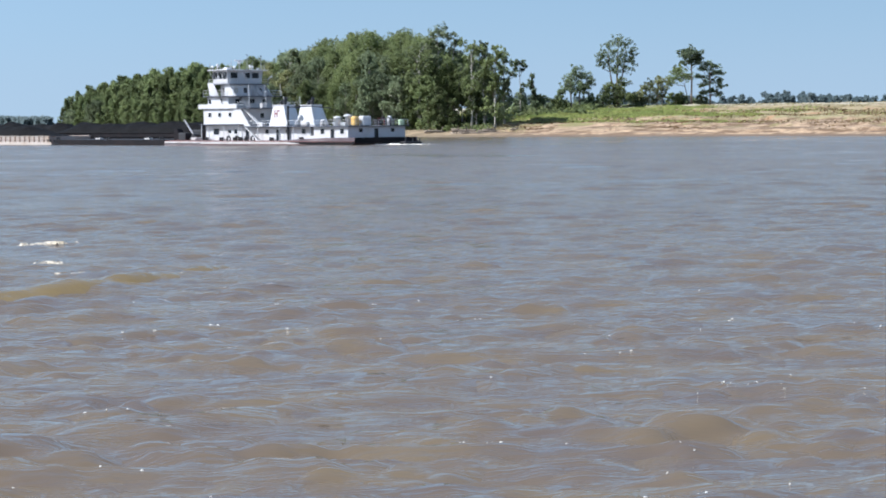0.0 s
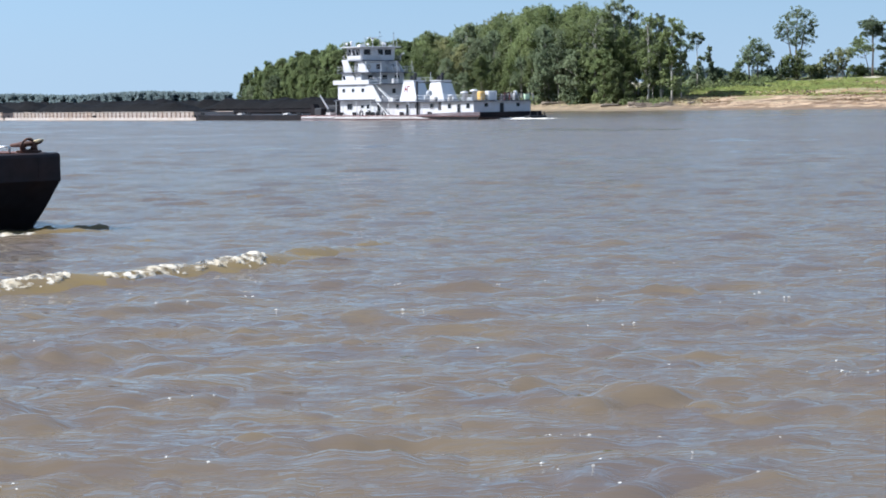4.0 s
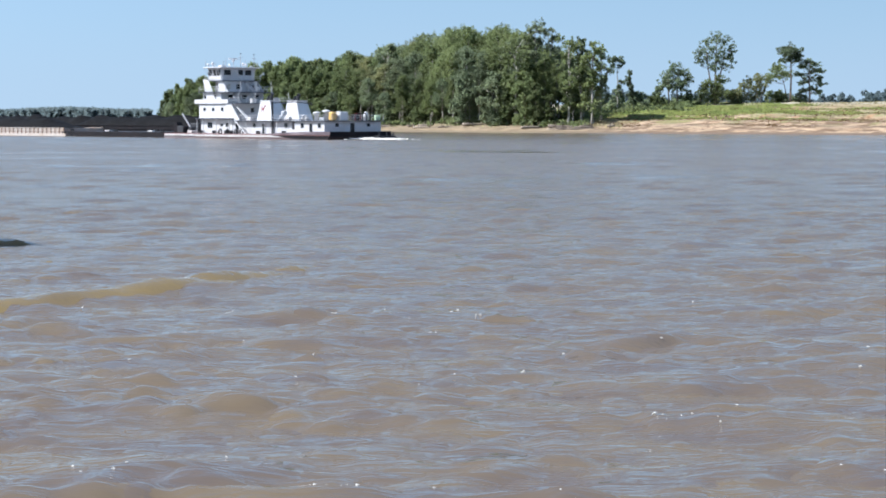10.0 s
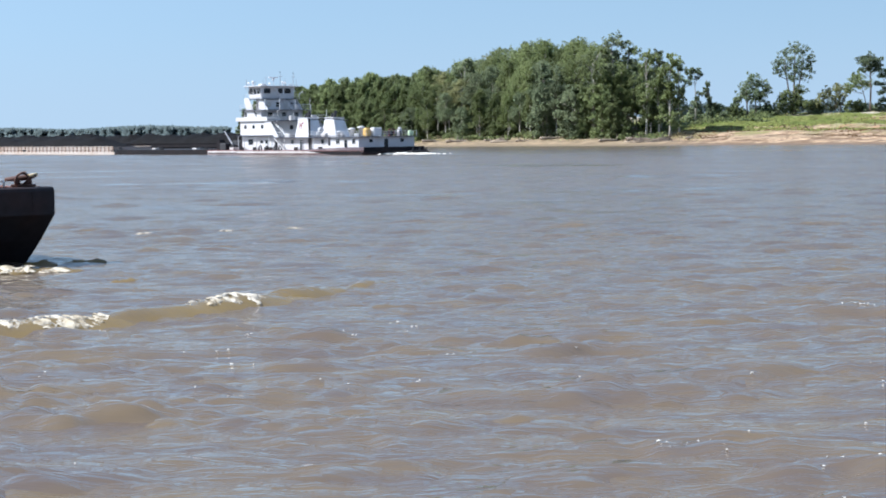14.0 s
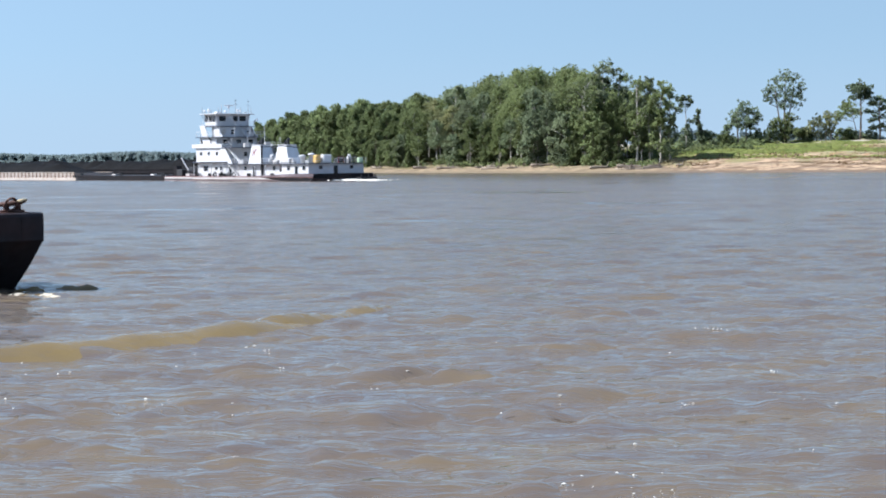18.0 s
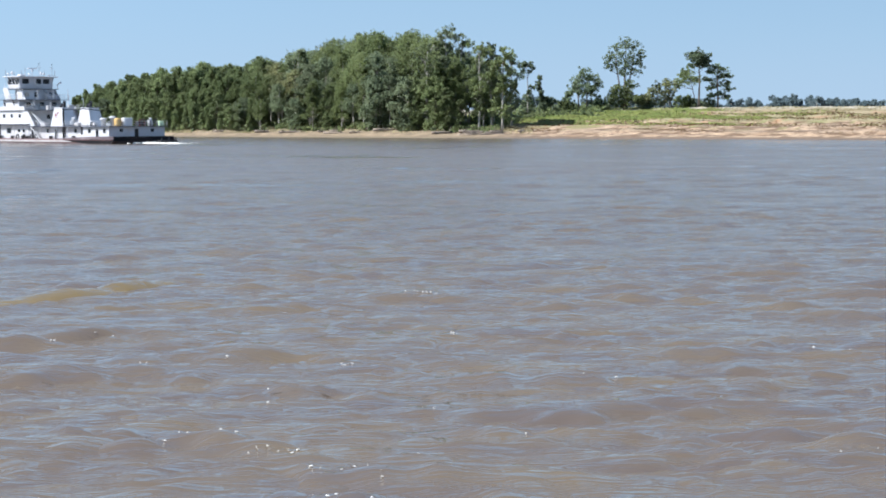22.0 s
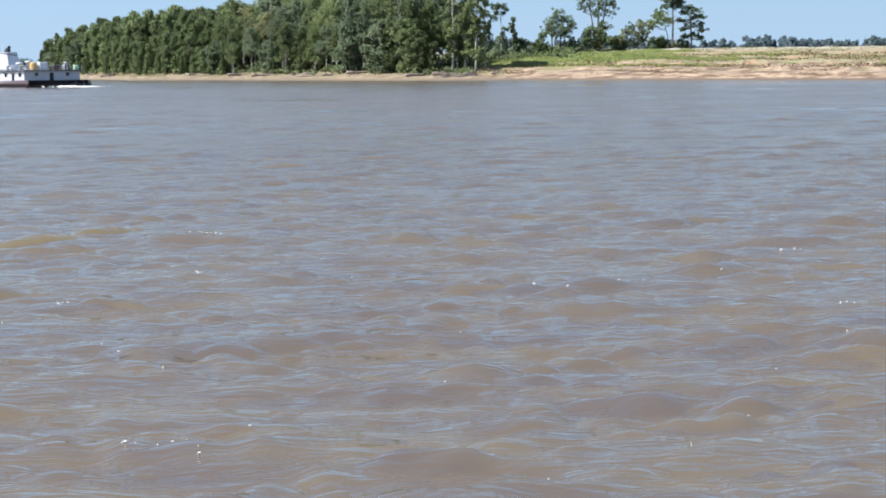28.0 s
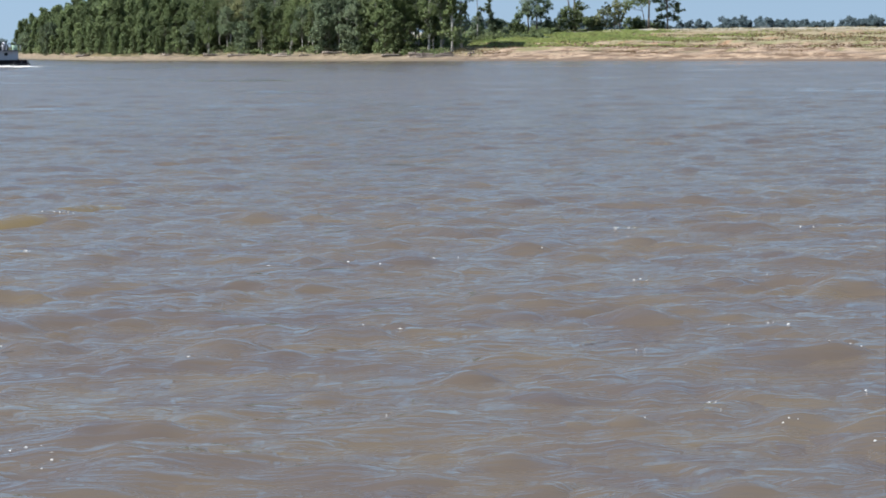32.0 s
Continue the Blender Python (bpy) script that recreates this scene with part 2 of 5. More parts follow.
GLASS_DARK = material("tinted_window_glass", (0.012, 0.015, 0.02), 0.25, 0, 1, 0.05, 0.0)
GLASS_DARK.node_tree.nodes["Principled BSDF"].inputs["Specular IOR Level"].default_value = 0.25
CREAM = material("cream_paint", (0.45, 0.395, 0.35), 0.65, 0, 2, 0.15, 0.08, (0.36, 0.26, 0.18), 0.25, 0.6)
RUST = material("rusty_steel", (0.13, 0.05, 0.032), 0.8, 0, 5, 0.35, 0.2, (0.06, 0.035, 0.028), 1.0, 0.7)
RUST_DULL = material("dull_brown_steel", (0.16, 0.10, 0.075), 0.85, 0, 4, 0.3, 0.15, (0.27, 0.20, 0.14), 0.8, 0.6)
OLD_RUST = material("dark_rusty_casting", (0.075, 0.032, 0.022), 0.8, 0, 9, 0.35, 0.3, (0.035, 0.022, 0.018), 3.0, 0.7)
ROPE = material("hemp_rope", (0.45, 0.36, 0.22), 0.9, 0, 20, 0.25, 0.3)
COAL = material("coal", (0.0045, 0.004, 0.004), 0.75, 0, 1.5, 0.45, 0.8, (0.008, 0.007, 0.007), 0.3, 0.6, bump_distance=0.25)
STEEL = material("galvanised_steel", (0.45, 0.46, 0.47), 0.45, 0.6, 5, 0.1, 0.05)
COAL.node_tree.nodes["Principled BSDF"].inputs["Specular IOR Level"].default_value = 0.08
DARK_STEEL = material("dark_machinery", (0.03, 0.03, 0.033), 0.55, 0.2, 4, 0.3, 0.1)
YELLOW = material("yellow_paint", (0.58, 0.36, 0.10), 0.5, 0, 4, 0.12, 0.03, (0.45, 0.33, 0.2), 1.5, 0.5)
PALE_GREY = material("pale_grey_paint", (0.50, 0.48, 0.47), 0.6, 0, 3, 0.15, 0.05, (0.30, 0.24, 0.21), 0.5, 0.5)
HULL_MAUVE = material("scuffed_mauve_hull", (0.10, 0.075, 0.085), 0.6, 0, 3, 0.3, 0.1, (0.30, 0.25, 0.25), 0.35, 0.7, stretch=(0.4, 1, 2))
NAVY = material("navy_paint", (0.03, 0.035, 0.07), 0.5, 0, 4, 0.1, 0.03)
RED = material("red_paint", (0.16, 0.022, 0.028), 0.5, 0, 4, 0.08, 0.03)
PALE_GREEN = material("pale_green_paint", (0.45, 0.58, 0.38), 0.5, 0, 4, 0.08, 0.03)
GREY_DECK = material("grey_deck_paint", (0.22, 0.23, 0.24), 0.7, 0, 3, 0.15, 0.05)
BARK = material("bark", (0.16, 0.125, 0.095), 0.9, 0, 2.0, 0.3, 0.4, (0.33, 0.30, 0.26), 0.4, 0.5, bump_distance=0.1)
BARK_PALE = material("pale_bark", (0.42, 0.39, 0.34), 0.9, 0, 2.0, 0.25, 0.4, (0.25, 0.21, 0.17), 0.4, 0.5, bump_distance=0.1)
DRIFTWOOD = material("weathered_driftwood", (0.27, 0.215, 0.16), 0.9, 0, 3.0, 0.3, 0.4, (0.17, 0.13, 0.10), 0.6, 0.6, bump_distance=0.05)
LEAF = leaf_material("leaves", (0.212, 0.256, 0.108), (0.25, 0.285, 0.126))
LEAF_WILLOW = leaf_material("willow_leaves", (0.215, 0.264, 0.116), (0.252, 0.290, 0.130))
LEAF_DARK = leaf_material("dark_leaves", (0.225, 0.272, 0.158), (0.265, 0.298, 0.172))
LEAF_WARM = leaf_material("turning_leaves", (0.245, 0.26, 0.125), (0.29, 0.28, 0.135))
LEAF_SHADY = leaf_material("shaded_leaves", (0.178, 0.225, 0.130), (0.208, 0.240, 0.142))
# far leaves: the haze of distance is painted in as a bluer colour
LEAF_HAZED = leaf_material("hazed_far_leaves", (0.165, 0.212, 0.215), (0.172, 0.217, 0.22), 0.03)
LEAF_HAZED_DARK = leaf_material("hazed_far_dark_leaves", (0.12, 0.16, 0.165), (0.14, 0.18, 0.185), 0.15)
GRASS = leaf_material("grass_blades", (0.37, 0.41, 0.135), (0.29, 0.37, 0.115), 0.3)
WEED = leaf_material("withered_weeds", (0.20, 0.125, 0.06), (0.26, 0.19, 0.09), 0.3)
GRASS_DRY = leaf_material("dry_grass_blades", (0.42, 0.36, 0.21), (0.36, 0.34, 0.18), 0.3)


# ---- mesh helpers ----
class Build:
    """Collects vertices and faces of one mesh."""

    def __init__(self):
        self.v, self.f = [], []

    def add(self, verts, faces):
        o = len(self.v)
        self.v += [tuple(p) for p in verts]
        self.f += [tuple(i + o for i in q) for q in faces]
        return self

    def box(self, x0, x1, y0, y1, z0, z1, bevel=0.0):
        c = min(bevel, 0.45 * min(x1 - x0, y1 - y0, z1 - z0))
        if c <= 0:
            vs = [(x, y, z) for z in (z0, z1) for y in (y0, y1) for x in (x0, x1)]
            return self.add(vs, [(0, 2, 3, 1), (4, 5, 7, 6), (0, 1, 5, 4), (2, 6, 7, 3), (0, 4, 6, 2), (1, 3, 7, 5)])
        ring = [(x0 + c, y0), (x1 - c, y0), (x1, y0 + c), (x1, y1 - c), (x1 - c, y1), (x0 + c, y1), (x0, y1 - c), (x0, y0 + c)]
        cx, cy = (x0 + x1) / 2, (y0 + y1) / 2
        kx, ky = (x1 - x0 - 2 * c) / (x1 - x0), (y1 - y0 - 2 * c) / (y1 - y0)
        inner = [(cx + (x - cx) * kx, cy + (y - cy) * ky) for x, y in ring]
        vs = [(*p, z0) for p in inner] + [(*p, z0 + c) for p in ring] + [(*p, z1 - c) for p in ring] + [(*p, z1) for p in inner]
        fs = [tuple(range(7, -1, -1)), tuple(range(24, 32))]
        for r in range(3):
            fs += [(r * 8 + i, r * 8 + (i + 1) % 8, r * 8 + 8 + (i + 1) % 8, r * 8 + 8 + i) for i in range(8)]
        return self.add(vs, fs)

    def prism(self, outline, y0, y1):
        """An outline in x and z, drawn out along y."""
        n = len(outline)
        vs = [(x, y0, z) for x, z in outline] + [(x, y1, z) for x, z in outline]
        fs = [tuple(range(n)), tuple(range(2 * n - 1, n - 1, -1))]
        return self.add(vs, fs + [(i, i + n, (i + 1) % n + n, (i + 1) % n) for i in range(n)])

    def tube(self, points, radii, n=6):
        """A round bar through points."""
        pts = [Vector(p) for p in points]
        if not isinstance(radii, (list, tuple)):
            radii = [radii] * len(pts)
        vs, fs = [], []
        for i, p in enumerate(pts):
            d = (pts[min(i + 1, len(pts) - 1)] - pts[max(i - 1, 0)]).normalized()
            a = d.orthogonal().normalized() if abs(d.z) < 0.9 else (Vector((1, 0, 0)) - d * d.x).normalized()
            b = d.cross(a)
            for k in range(n):
                w = 2 * math.pi * k / n
                vs.append(p + (a * math.cos(w) + b * math.sin(w)) * radii[i])
        for i in range(len(pts) - 1):
            fs += [(i * n + k, i * n + (k + 1) % n, (i + 1) * n + (k + 1) % n, (i + 1) * n + k) for k in range(n)]
        fs += [tuple(range(n - 1, -1, -1)), tuple(range((len(pts) - 1) * n, len(pts) * n))]
        return self.add(vs, fs)

    def taper(self, base, top):
        """A four-sided block between two rectangles (x0, x1, y0, y1, z)."""
        vs = []
        for x0, x1, y0, y1, z in (base, top):
            vs += [(x0, y0, z), (x1, y0, z), (x1, y1, z), (x0, y1, z)]
        return self.add(vs, [(3, 2, 1, 0), (4, 5, 6, 7), (0, 1, 5, 4), (1, 2, 6, 5), (2, 3, 7, 6), (3, 0, 4, 7)])

    def mesh(self, name, mat, smooth=False):
        me = bpy.data.meshes.new(name)
        me.from_pydata(self.v, [], self.f)
        me.materials.append(mat)
        if smooth:
            me.shade_smooth()
        return me


def part(name, build, mat, parent, label="", smooth=False, at=None):
    ob = new(name, build.mesh(name, mat, smooth))
    ob.parent = parent
    if at is not None:
        ob.matrix_basis = at
    return tagged(ob, label)


def array_mesh(name, verts, faces, mat, smooth=False):
    me = bpy.data.meshes.new(name)
    me.from_pydata(verts.tolist() if hasattr(verts, "tolist") else verts, [], faces.tolist() if hasattr(faces, "tolist") else faces)
    me.materials.append(mat)
    if smooth:
        me.shade_smooth()
    return me


# ---- water ----


def wave_set(seed, count, low, high, steep, way, fan):
    g = np.random.default_rng(seed)
    length = np.exp(g.uniform(math.log(low), math.log(high), count))
    turn = way + g.normal(0, fan, count)
    return [(2 * math.pi / l * math.cos(a), 2 * math.pi / l * math.sin(a), steep * l / (2 * math.pi) * g.uniform(0.5, 1.0), p) for l, a, p in zip(length, turn, g.uniform(0, 6.28, count))]


def wave_height(x, y, waves, spacing):
    z = np.zeros_like(x)
    for kx, ky, amp, ph in waves:
        k = math.hypot(kx, ky)
        fade = np.clip((2 * math.pi / k) / (2.3 * spacing) - 0.6, 0, 1)
        s = np.sin(kx * x + ky * y + ph)
        z += amp * fade * (s + 0.25 * (s * s - 0.5))
    patch = 0.5 + 0.5 * np.sin(0.8 * x + 1.3 * np.sin(0.47 * y)) * np.sin(1.15 * y + 1.1 * np.sin(0.63 * x + 1))
    wide = 0.85 + 0.15 * np.sin(0.21 * x + 1.3 * np.sin(0.13 * y)) * np.sin(0.17 * y + 1.1 * np.sin(0.19 * x + 1))
    z = z * wide * (0.50 + 1.25 * patch ** 2.2) * np.interp(y, (14, 22, 40, 80), (1.2, 1.05, 0.82, 0.62))
    # sharper crests, flatter troughs
    z = z + 0.7 * z * np.abs(z) * (z > 0)
    return 0.24 * np.tanh(z / 0.24)


GRAIN = ((-20, 0.4), (5.5, 0.4), (6, 0.085), (25, 0.1), (30, 0.16), (44, 0.18), (50, 0.28), (76, 0.32), (88, 0.6), (145, 0.7), (165, 1.3), (300, 1.6))


def water_sheet(name, seed, steep, level, bands, way):
    waves = wave_set(seed, 26, 0.42, 1.5, steep * 0.92, way, 0.75) + wave_set(seed + 1, 16, 1.5, 4.2, steep * 0.52, way + 0.1, 0.6) + wave_set(seed + 2, 4, 4.0, 9.0, steep * 0.2, way, 0.4)
    verts, faces, base = [], [], 0
    for y0, y1, left, right, dx, dy in bands:
        nx, ny = int((right - left) / dx) + 1, int((y1 - y0) / dy) + 1
        gx, gy = np.meshgrid(np.linspace(left, right, nx), np.linspace(y0, y1, ny))
        gz = wave_height(gx, gy, waves, np.interp(gy, [p[0] for p in GRAIN], [p[1] for p in GRAIN])) + level
        verts.append(np.stack([gx.ravel(), gy.ravel(), gz.ravel()], 1))
        i = np.arange(nx * ny).reshape(ny, nx)
        faces.append(np.stack([i[:-1, :-1], i[:-1, 1:], i[1:, 1:], i[1:, :-1]], -1).reshape(-1, 4) + base)
        base += nx * ny
    ob = new(name, array_mesh(name, np.concatenate(verts), np.concatenate(faces), WATER, True))
    sun_glints(ob, waves, level, seed)
    return ob


def sun_glints(parent, waves, level, seed):
    """Tiny white flecks on the crests, painted stand-ins for sun glints."""
    g = np.random.default_rng(seed + 5)
    xs, ys = [], []
    for _ in range(480):
        cx, cy, n = g.uniform(-14, 30), 14 + 26 * g.uniform(0, 1) ** 1.5, int(g.integers(1, 9))
        xs += list(cx + g.normal(0, 0.28, n))
        ys += list(cy + g.normal(0, 0.07, n))
    x, y = np.array(xs), np.array(ys)
    z = wave_height(x, y, waves, np.interp(y, [p[0] for p in GRAIN], [p[1] for p in GRAIN])) + level
    b = Build()
    for px, py, pz in zip(x, y, z):
        if pz > level + 0.055:
            r = g.uniform(0.003, 0.009) * (0.6 + py / 45)
            ring = [(px + 2.8 * r * math.cos(q * 1.0472) * g.uniform(0.6, 1.2), py + r * math.sin(q * 1.0472) * g.uniform(0.6, 1.2), pz) for q in range(6)]
            b.add(ring + [(px, py, pz + r * 1.3)], [(q, (q + 1) % 6, 6) for q in range(6)])
    tagged(part("spray_flecks", b, FOAM_GLINT, parent), kind="stuff")


BANDS = ((-16, 6.2, -30, 34, 0.4, 0.3), (6, 27, -16, 34, 0.085, 0.06), (26.7, 46, -24, 42, 0.16, 0.11), (45.6, 80, -38, 58, 0.28, 0.19), (79.4, 150, -66, 90, 0.6, 0.4), (149, 300, -110, 160, 1.3, 0.9))
chop = tagged(water_sheet("water", 11, 0.105, 0.0, BANDS, radians(97)), "choppy muddy brown river water with blue sky reflections", "water", kind="structure")
swell = tagged(water_sheet("water_chop", 37, 0.105, -0.012, BANDS, radians(80)), "small crossing waves of muddy brown river water", "water", kind="structure")
b = Build()
b.add([(-3500, -300, -0.16), (3500, -300, -0.16), (3500, 4500, -0.16), (-3500, 4500, -0.16)], [(0, 1, 2, 3)])
tagged(new("water_far", b.mesh("water_far", WATER_FAR)), "wide muddy brown river reaching to the far shore", "water", kind="structure")


# ---- banks ----
SHORE = ((-4000, 2700), (-620, 2650), (-190, 2300), (-66, 640), (-45, 573), (-28, 528), (14, 482), (40, 452), (69, 434), (100, 402), (127, 377), (300, 262), (900, 60), (2500, -600))


def shore_y(x):
    return np.interp(x, [p[0] for p in SHORE], [p[1] for p in SHORE])


def ground_height(x, y):
    """Height of the bank over the water, from the way inland."""
    d = (y - shore_y(x)) * 0.93
    sand = np.clip((x - 25 + 10 * np.sin(y * 0.02)) / 45, 0, 1)
    low = np.interp(d, (-30, 0, 2, 8, 16, 40, 120, 900), (-2.5, 0, 0.7, 1.5, 2.4, 3.2, 3.6, 3.8))
    e = d + 1.6 * np.sin(x * 0.10 + 0.7 * np.sin(x * 0.31)) * np.clip(d / 4, 0, 1) + 0.7 * np.sin(x * 0.55 + 2.0) * np.clip(d / 4, 0, 1)
    high = np.interp(e, (-30, 0, 0.6, 6.5, 7.4, 15, 16, 27, 28, 56, 92, 180, 900), (-2.5, 0, 0.5, 0.8, 1.5, 1.95, 2.6, 3.1, 3.8, 5.4, 6.9, 7.5, 7.8))
    z = low * (1 - sand) + high * sand
    bump = 0.22 * np.sin(x * 0.35 + 2 * np.sin(y * 0.11)) * np.sin(y * 0.31 + x * 0.07) + 0.12 * np.sin(x * 1.1 + y * 0.8) * np.sin(y * 0.9 - x * 0.5)
    gully = 0.35 * np.abs(np.sin(x * 0.12 + 1.5 * np.sin(x * 0.045) + y * 0.03)) * np.clip(d / 6, 0, 1) * np.clip((30 - d) / 15, 0, 1)
    return z + (bump - gully) * np.clip(d / 4, 0, 1) * np.clip((200 - d) / 100, 0.2, 1)


def ground_material():
    """Wet edge, bare sand, patchy grass and pale dry ground, by the height of the bank and by noise."""
    m = material("river_bank_soil", (0.315, 0.222, 0.140), 0.9, 0, 1.6, 0.55, 0.8, (0.20, 0.125, 0.07), 0.6, 0.95, bump_distance=0.4, stretch=(0.14, 0.5, 2.0))
    nt = m.node_tree
    b = nt.nodes["Principled BSDF"]
    old = b.inputs["Base Color"].links[0].from_socket
    co = nt.nodes.new("ShaderNodeTexCoord")
    sep = nt.nodes.new("ShaderNodeSeparateXYZ")
    nt.links.new(co.outputs["Object"], sep.inputs[0])
    mp = nt.nodes.new("ShaderNodeMapping")
    mp.inputs["Scale"].default_value = (1, 1, 0.3)
    nt.links.new(co.outputs["Object"], mp.inputs["Vector"])
    n = nt.nodes.new("ShaderNodeTexNoise")
    n.inputs["Scale"].default_value, n.inputs["Detail"].default_value = 0.11, 8.0
    nt.links.new(mp.outputs[0], n.inputs["Vector"])

    def band(low, high, wobble):
        ad = nt.nodes.new("ShaderNodeMath")
        ad.operation = "MULTIPLY_ADD"
        ad.inputs[1].default_value = wobble
        nt.links.new(n.outputs["Fac"], ad.inputs[0])
        nt.links.new(sep.outputs["Z"], ad.inputs[2])
        r = nt.nodes.new("ShaderNodeMapRange")
        r.inputs["From Min"].default_value, r.inputs["From Max"].default_value = low + wobble / 2, high + wobble / 2
        nt.links.new(ad.outputs[0], r.inputs["Value"])
        return r.outputs[0]

    def over(below, colour, fac):
        mx = nt.nodes.new("ShaderNodeMix")
        mx.data_type = "RGBA"
        mx.inputs["B"].default_value = (*colour, 1)
        nt.links.new(below, mx.inputs["A"])
        nt.links.new(fac, mx.inputs["Factor"])
        return mx.outputs["Result"]

    def streak(scale, stretch, low, high):
        m2 = nt.nodes.new("ShaderNodeMapping")
        m2.inputs["Scale"].default_value = stretch
        nt.links.new(co.outputs["Object"], m2.inputs["Vector"])
        n2 = nt.nodes.new("ShaderNodeTexNoise")
        n2.inputs["Scale"].default_value, n2.inputs["Detail"].default_value = scale, 5.0
        nt.links.new(m2.outputs[0], n2.inputs["Vector"])
        r = nt.nodes.new("ShaderNodeMapRange")
        r.inputs["From Min"].default_value, r.inputs["From Max"].default_value = low, high
        nt.links.new(n2.outputs["Fac"], r.inputs["Value"])
        return r.outputs[0]

    c = over(old, (0.40, 0.29, 0.185), streak(1.5, (0.08, 0.35, 2.4), 0.56, 0.70))
    c = over(c, (0.13, 0.08, 0.045), streak(1.1, (0.05, 0.35, 2.2), 0.49, 0.58))
    wet = nt.nodes.new("ShaderNodeMapRange")
    wet.inputs["From Min"].default_value, wet.inputs["From Max"].default_value = 0.34, 0.16
    nt.links.new(sep.outputs["Z"], wet.inputs["Value"])
    c = over(c, (0.13, 0.09, 0.06), wet.outputs[0])
    weeds = nt.nodes.new("ShaderNodeMath")
    weeds.operation = "MULTIPLY"
    nt.links.new(streak(0.25, (0.6, 1.0, 1.0), 0.50, 0.62), weeds.inputs[0])
    nt.links.new(band(1.2, 2.6, 1.5), weeds.inputs[1])
    c = over(c, (0.19, 0.17, 0.065), weeds.outputs[0])
    c = over(c, (0.20, 0.205, 0.085), band(3.0, 4.8, 3.4))
    foot = nt.nodes.new("ShaderNodeMath")
    foot.operation = "MULTIPLY"
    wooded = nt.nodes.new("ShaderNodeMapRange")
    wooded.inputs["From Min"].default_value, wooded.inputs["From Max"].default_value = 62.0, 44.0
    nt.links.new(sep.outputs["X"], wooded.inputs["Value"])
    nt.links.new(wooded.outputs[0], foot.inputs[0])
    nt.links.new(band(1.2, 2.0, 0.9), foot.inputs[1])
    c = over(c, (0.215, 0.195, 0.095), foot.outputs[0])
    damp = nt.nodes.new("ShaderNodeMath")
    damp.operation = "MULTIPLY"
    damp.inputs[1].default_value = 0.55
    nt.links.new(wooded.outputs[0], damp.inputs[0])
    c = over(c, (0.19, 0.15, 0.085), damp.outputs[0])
    straw = nt.nodes.new("ShaderNodeMapRange")
    straw.inputs["From Min"].default_value, straw.inputs["From Max"].default_value = 82.0, 112.0
    nt.links.new(sep.outputs["X"], straw.inputs["Value"])
    both = nt.nodes.new("ShaderNodeMath")
    both.operation = "MULTIPLY"
    nt.links.new(straw.outputs[0], both.inputs[0])
    nt.links.new(band(3.4, 5.2, 3.0), both.inputs[1])
    c = over(c, (0.29, 0.225, 0.12), both.outputs[0])
    bare = nt.nodes.new("ShaderNodeMath")
    bare.operation = "MULTIPLY"
    nt.links.new(streak(0.30, (0.5, 1.0, 2.0), 0.54, 0.66), bare.inputs[0])
    nt.links.new(band(2.4, 3.4, 1.5), bare.inputs[1])
    c = over(c, (0.32, 0.19, 0.10), bare.outputs[0])
    c = over(c, (0.40, 0.35, 0.26), band(6.2, 7.0, 1.2))
    nt.links.new(c, b.inputs["Base Color"])
    return m


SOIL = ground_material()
xs = np.concatenate([np.linspace(-4000, -220, 30), np.linspace(-200, -75, 20), np.arange(-70, 190, 1.3), np.linspace(192, 420, 60), np.linspace(460, 4000, 30)])
us = np.concatenate([np.array([-60, -30, -12, -6, -3, -1.5]), np.arange(0, 30, 0.5), np.arange(30, 60, 1.0), np.linspace(61, 160, 50), np.linspace(180, 900, 25), np.linspace(1100, 4200, 10)])
gx, gu = np.meshgrid(xs, us)
gy = shore_y(gx) + gu
gz = ground_height(gx, gy)
n0, n1 = gx.shape
i = np.arange(n0 * n1).reshape(n0, n1)
fs = np.stack([i[:-1, :-1], i[:-1, 1:], i[1:, 1:], i[1:, :-1]], -1).reshape(-1, 4)
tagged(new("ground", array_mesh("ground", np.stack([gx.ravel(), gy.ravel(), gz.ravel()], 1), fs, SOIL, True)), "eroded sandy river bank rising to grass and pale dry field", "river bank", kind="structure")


def ground_at(x, y):
    return float(ground_height(np.array([x]), np.array([y]))[0])


# ---- trees ----
def leaf_quads(centres, radii, counts, size, g, droop=0.0, flat=0.0, tall=0.75):
    """Many small leaf sprays round clump centres."""
    counts = np.asarray(counts)
    c = np.repeat(np.asarray(centres), counts, axis=0)
    r = np.repeat(np.asarray(radii), counts)
    n = len(r)
    d = g.normal(size=(n, 3))
    d /= np.linalg.norm(d, axis=1)[:, None]
    p = d * (r * g.uniform(0.35, 1.0, n) ** 0.6)[:, None] * np.array([1, 1, tall])
    p[:, 2] -= droop * g.uniform(0, 1, n) * r
    p += c
    out = (1 - flat) * (0.28 * d + 0.5 * g.normal(size=(n, 3))) + np.array([-0.15, -0.3, 0.6])
    s = size * g.uniform(0.6, 1.35, n)
    a = g.normal(size=(n, 3))
    a /= np.linalg.norm(a, axis=1)[:, None]
    b2 = np.cross(a, g.normal(size=(n, 3)))
    b2 /= np.linalg.norm(b2, axis=1)[:, None]
    a, b2 = a * s[:, None] * 0.7, b2 * s[:, None] * 0.45
    out /= np.linalg.norm(out, axis=1)[:, None]
    b2 *= np.where(np.sum(np.cross(a, b2) * out, axis=1) < 0, -1.0, 1.0)[:, None]
    v = np.stack([p - a, p - b2, p + a, p + b2], 1).reshape(-1, 3)
    return v, np.arange(n * 4).reshape(n, 4), np.repeat(out, 4, axis=0)


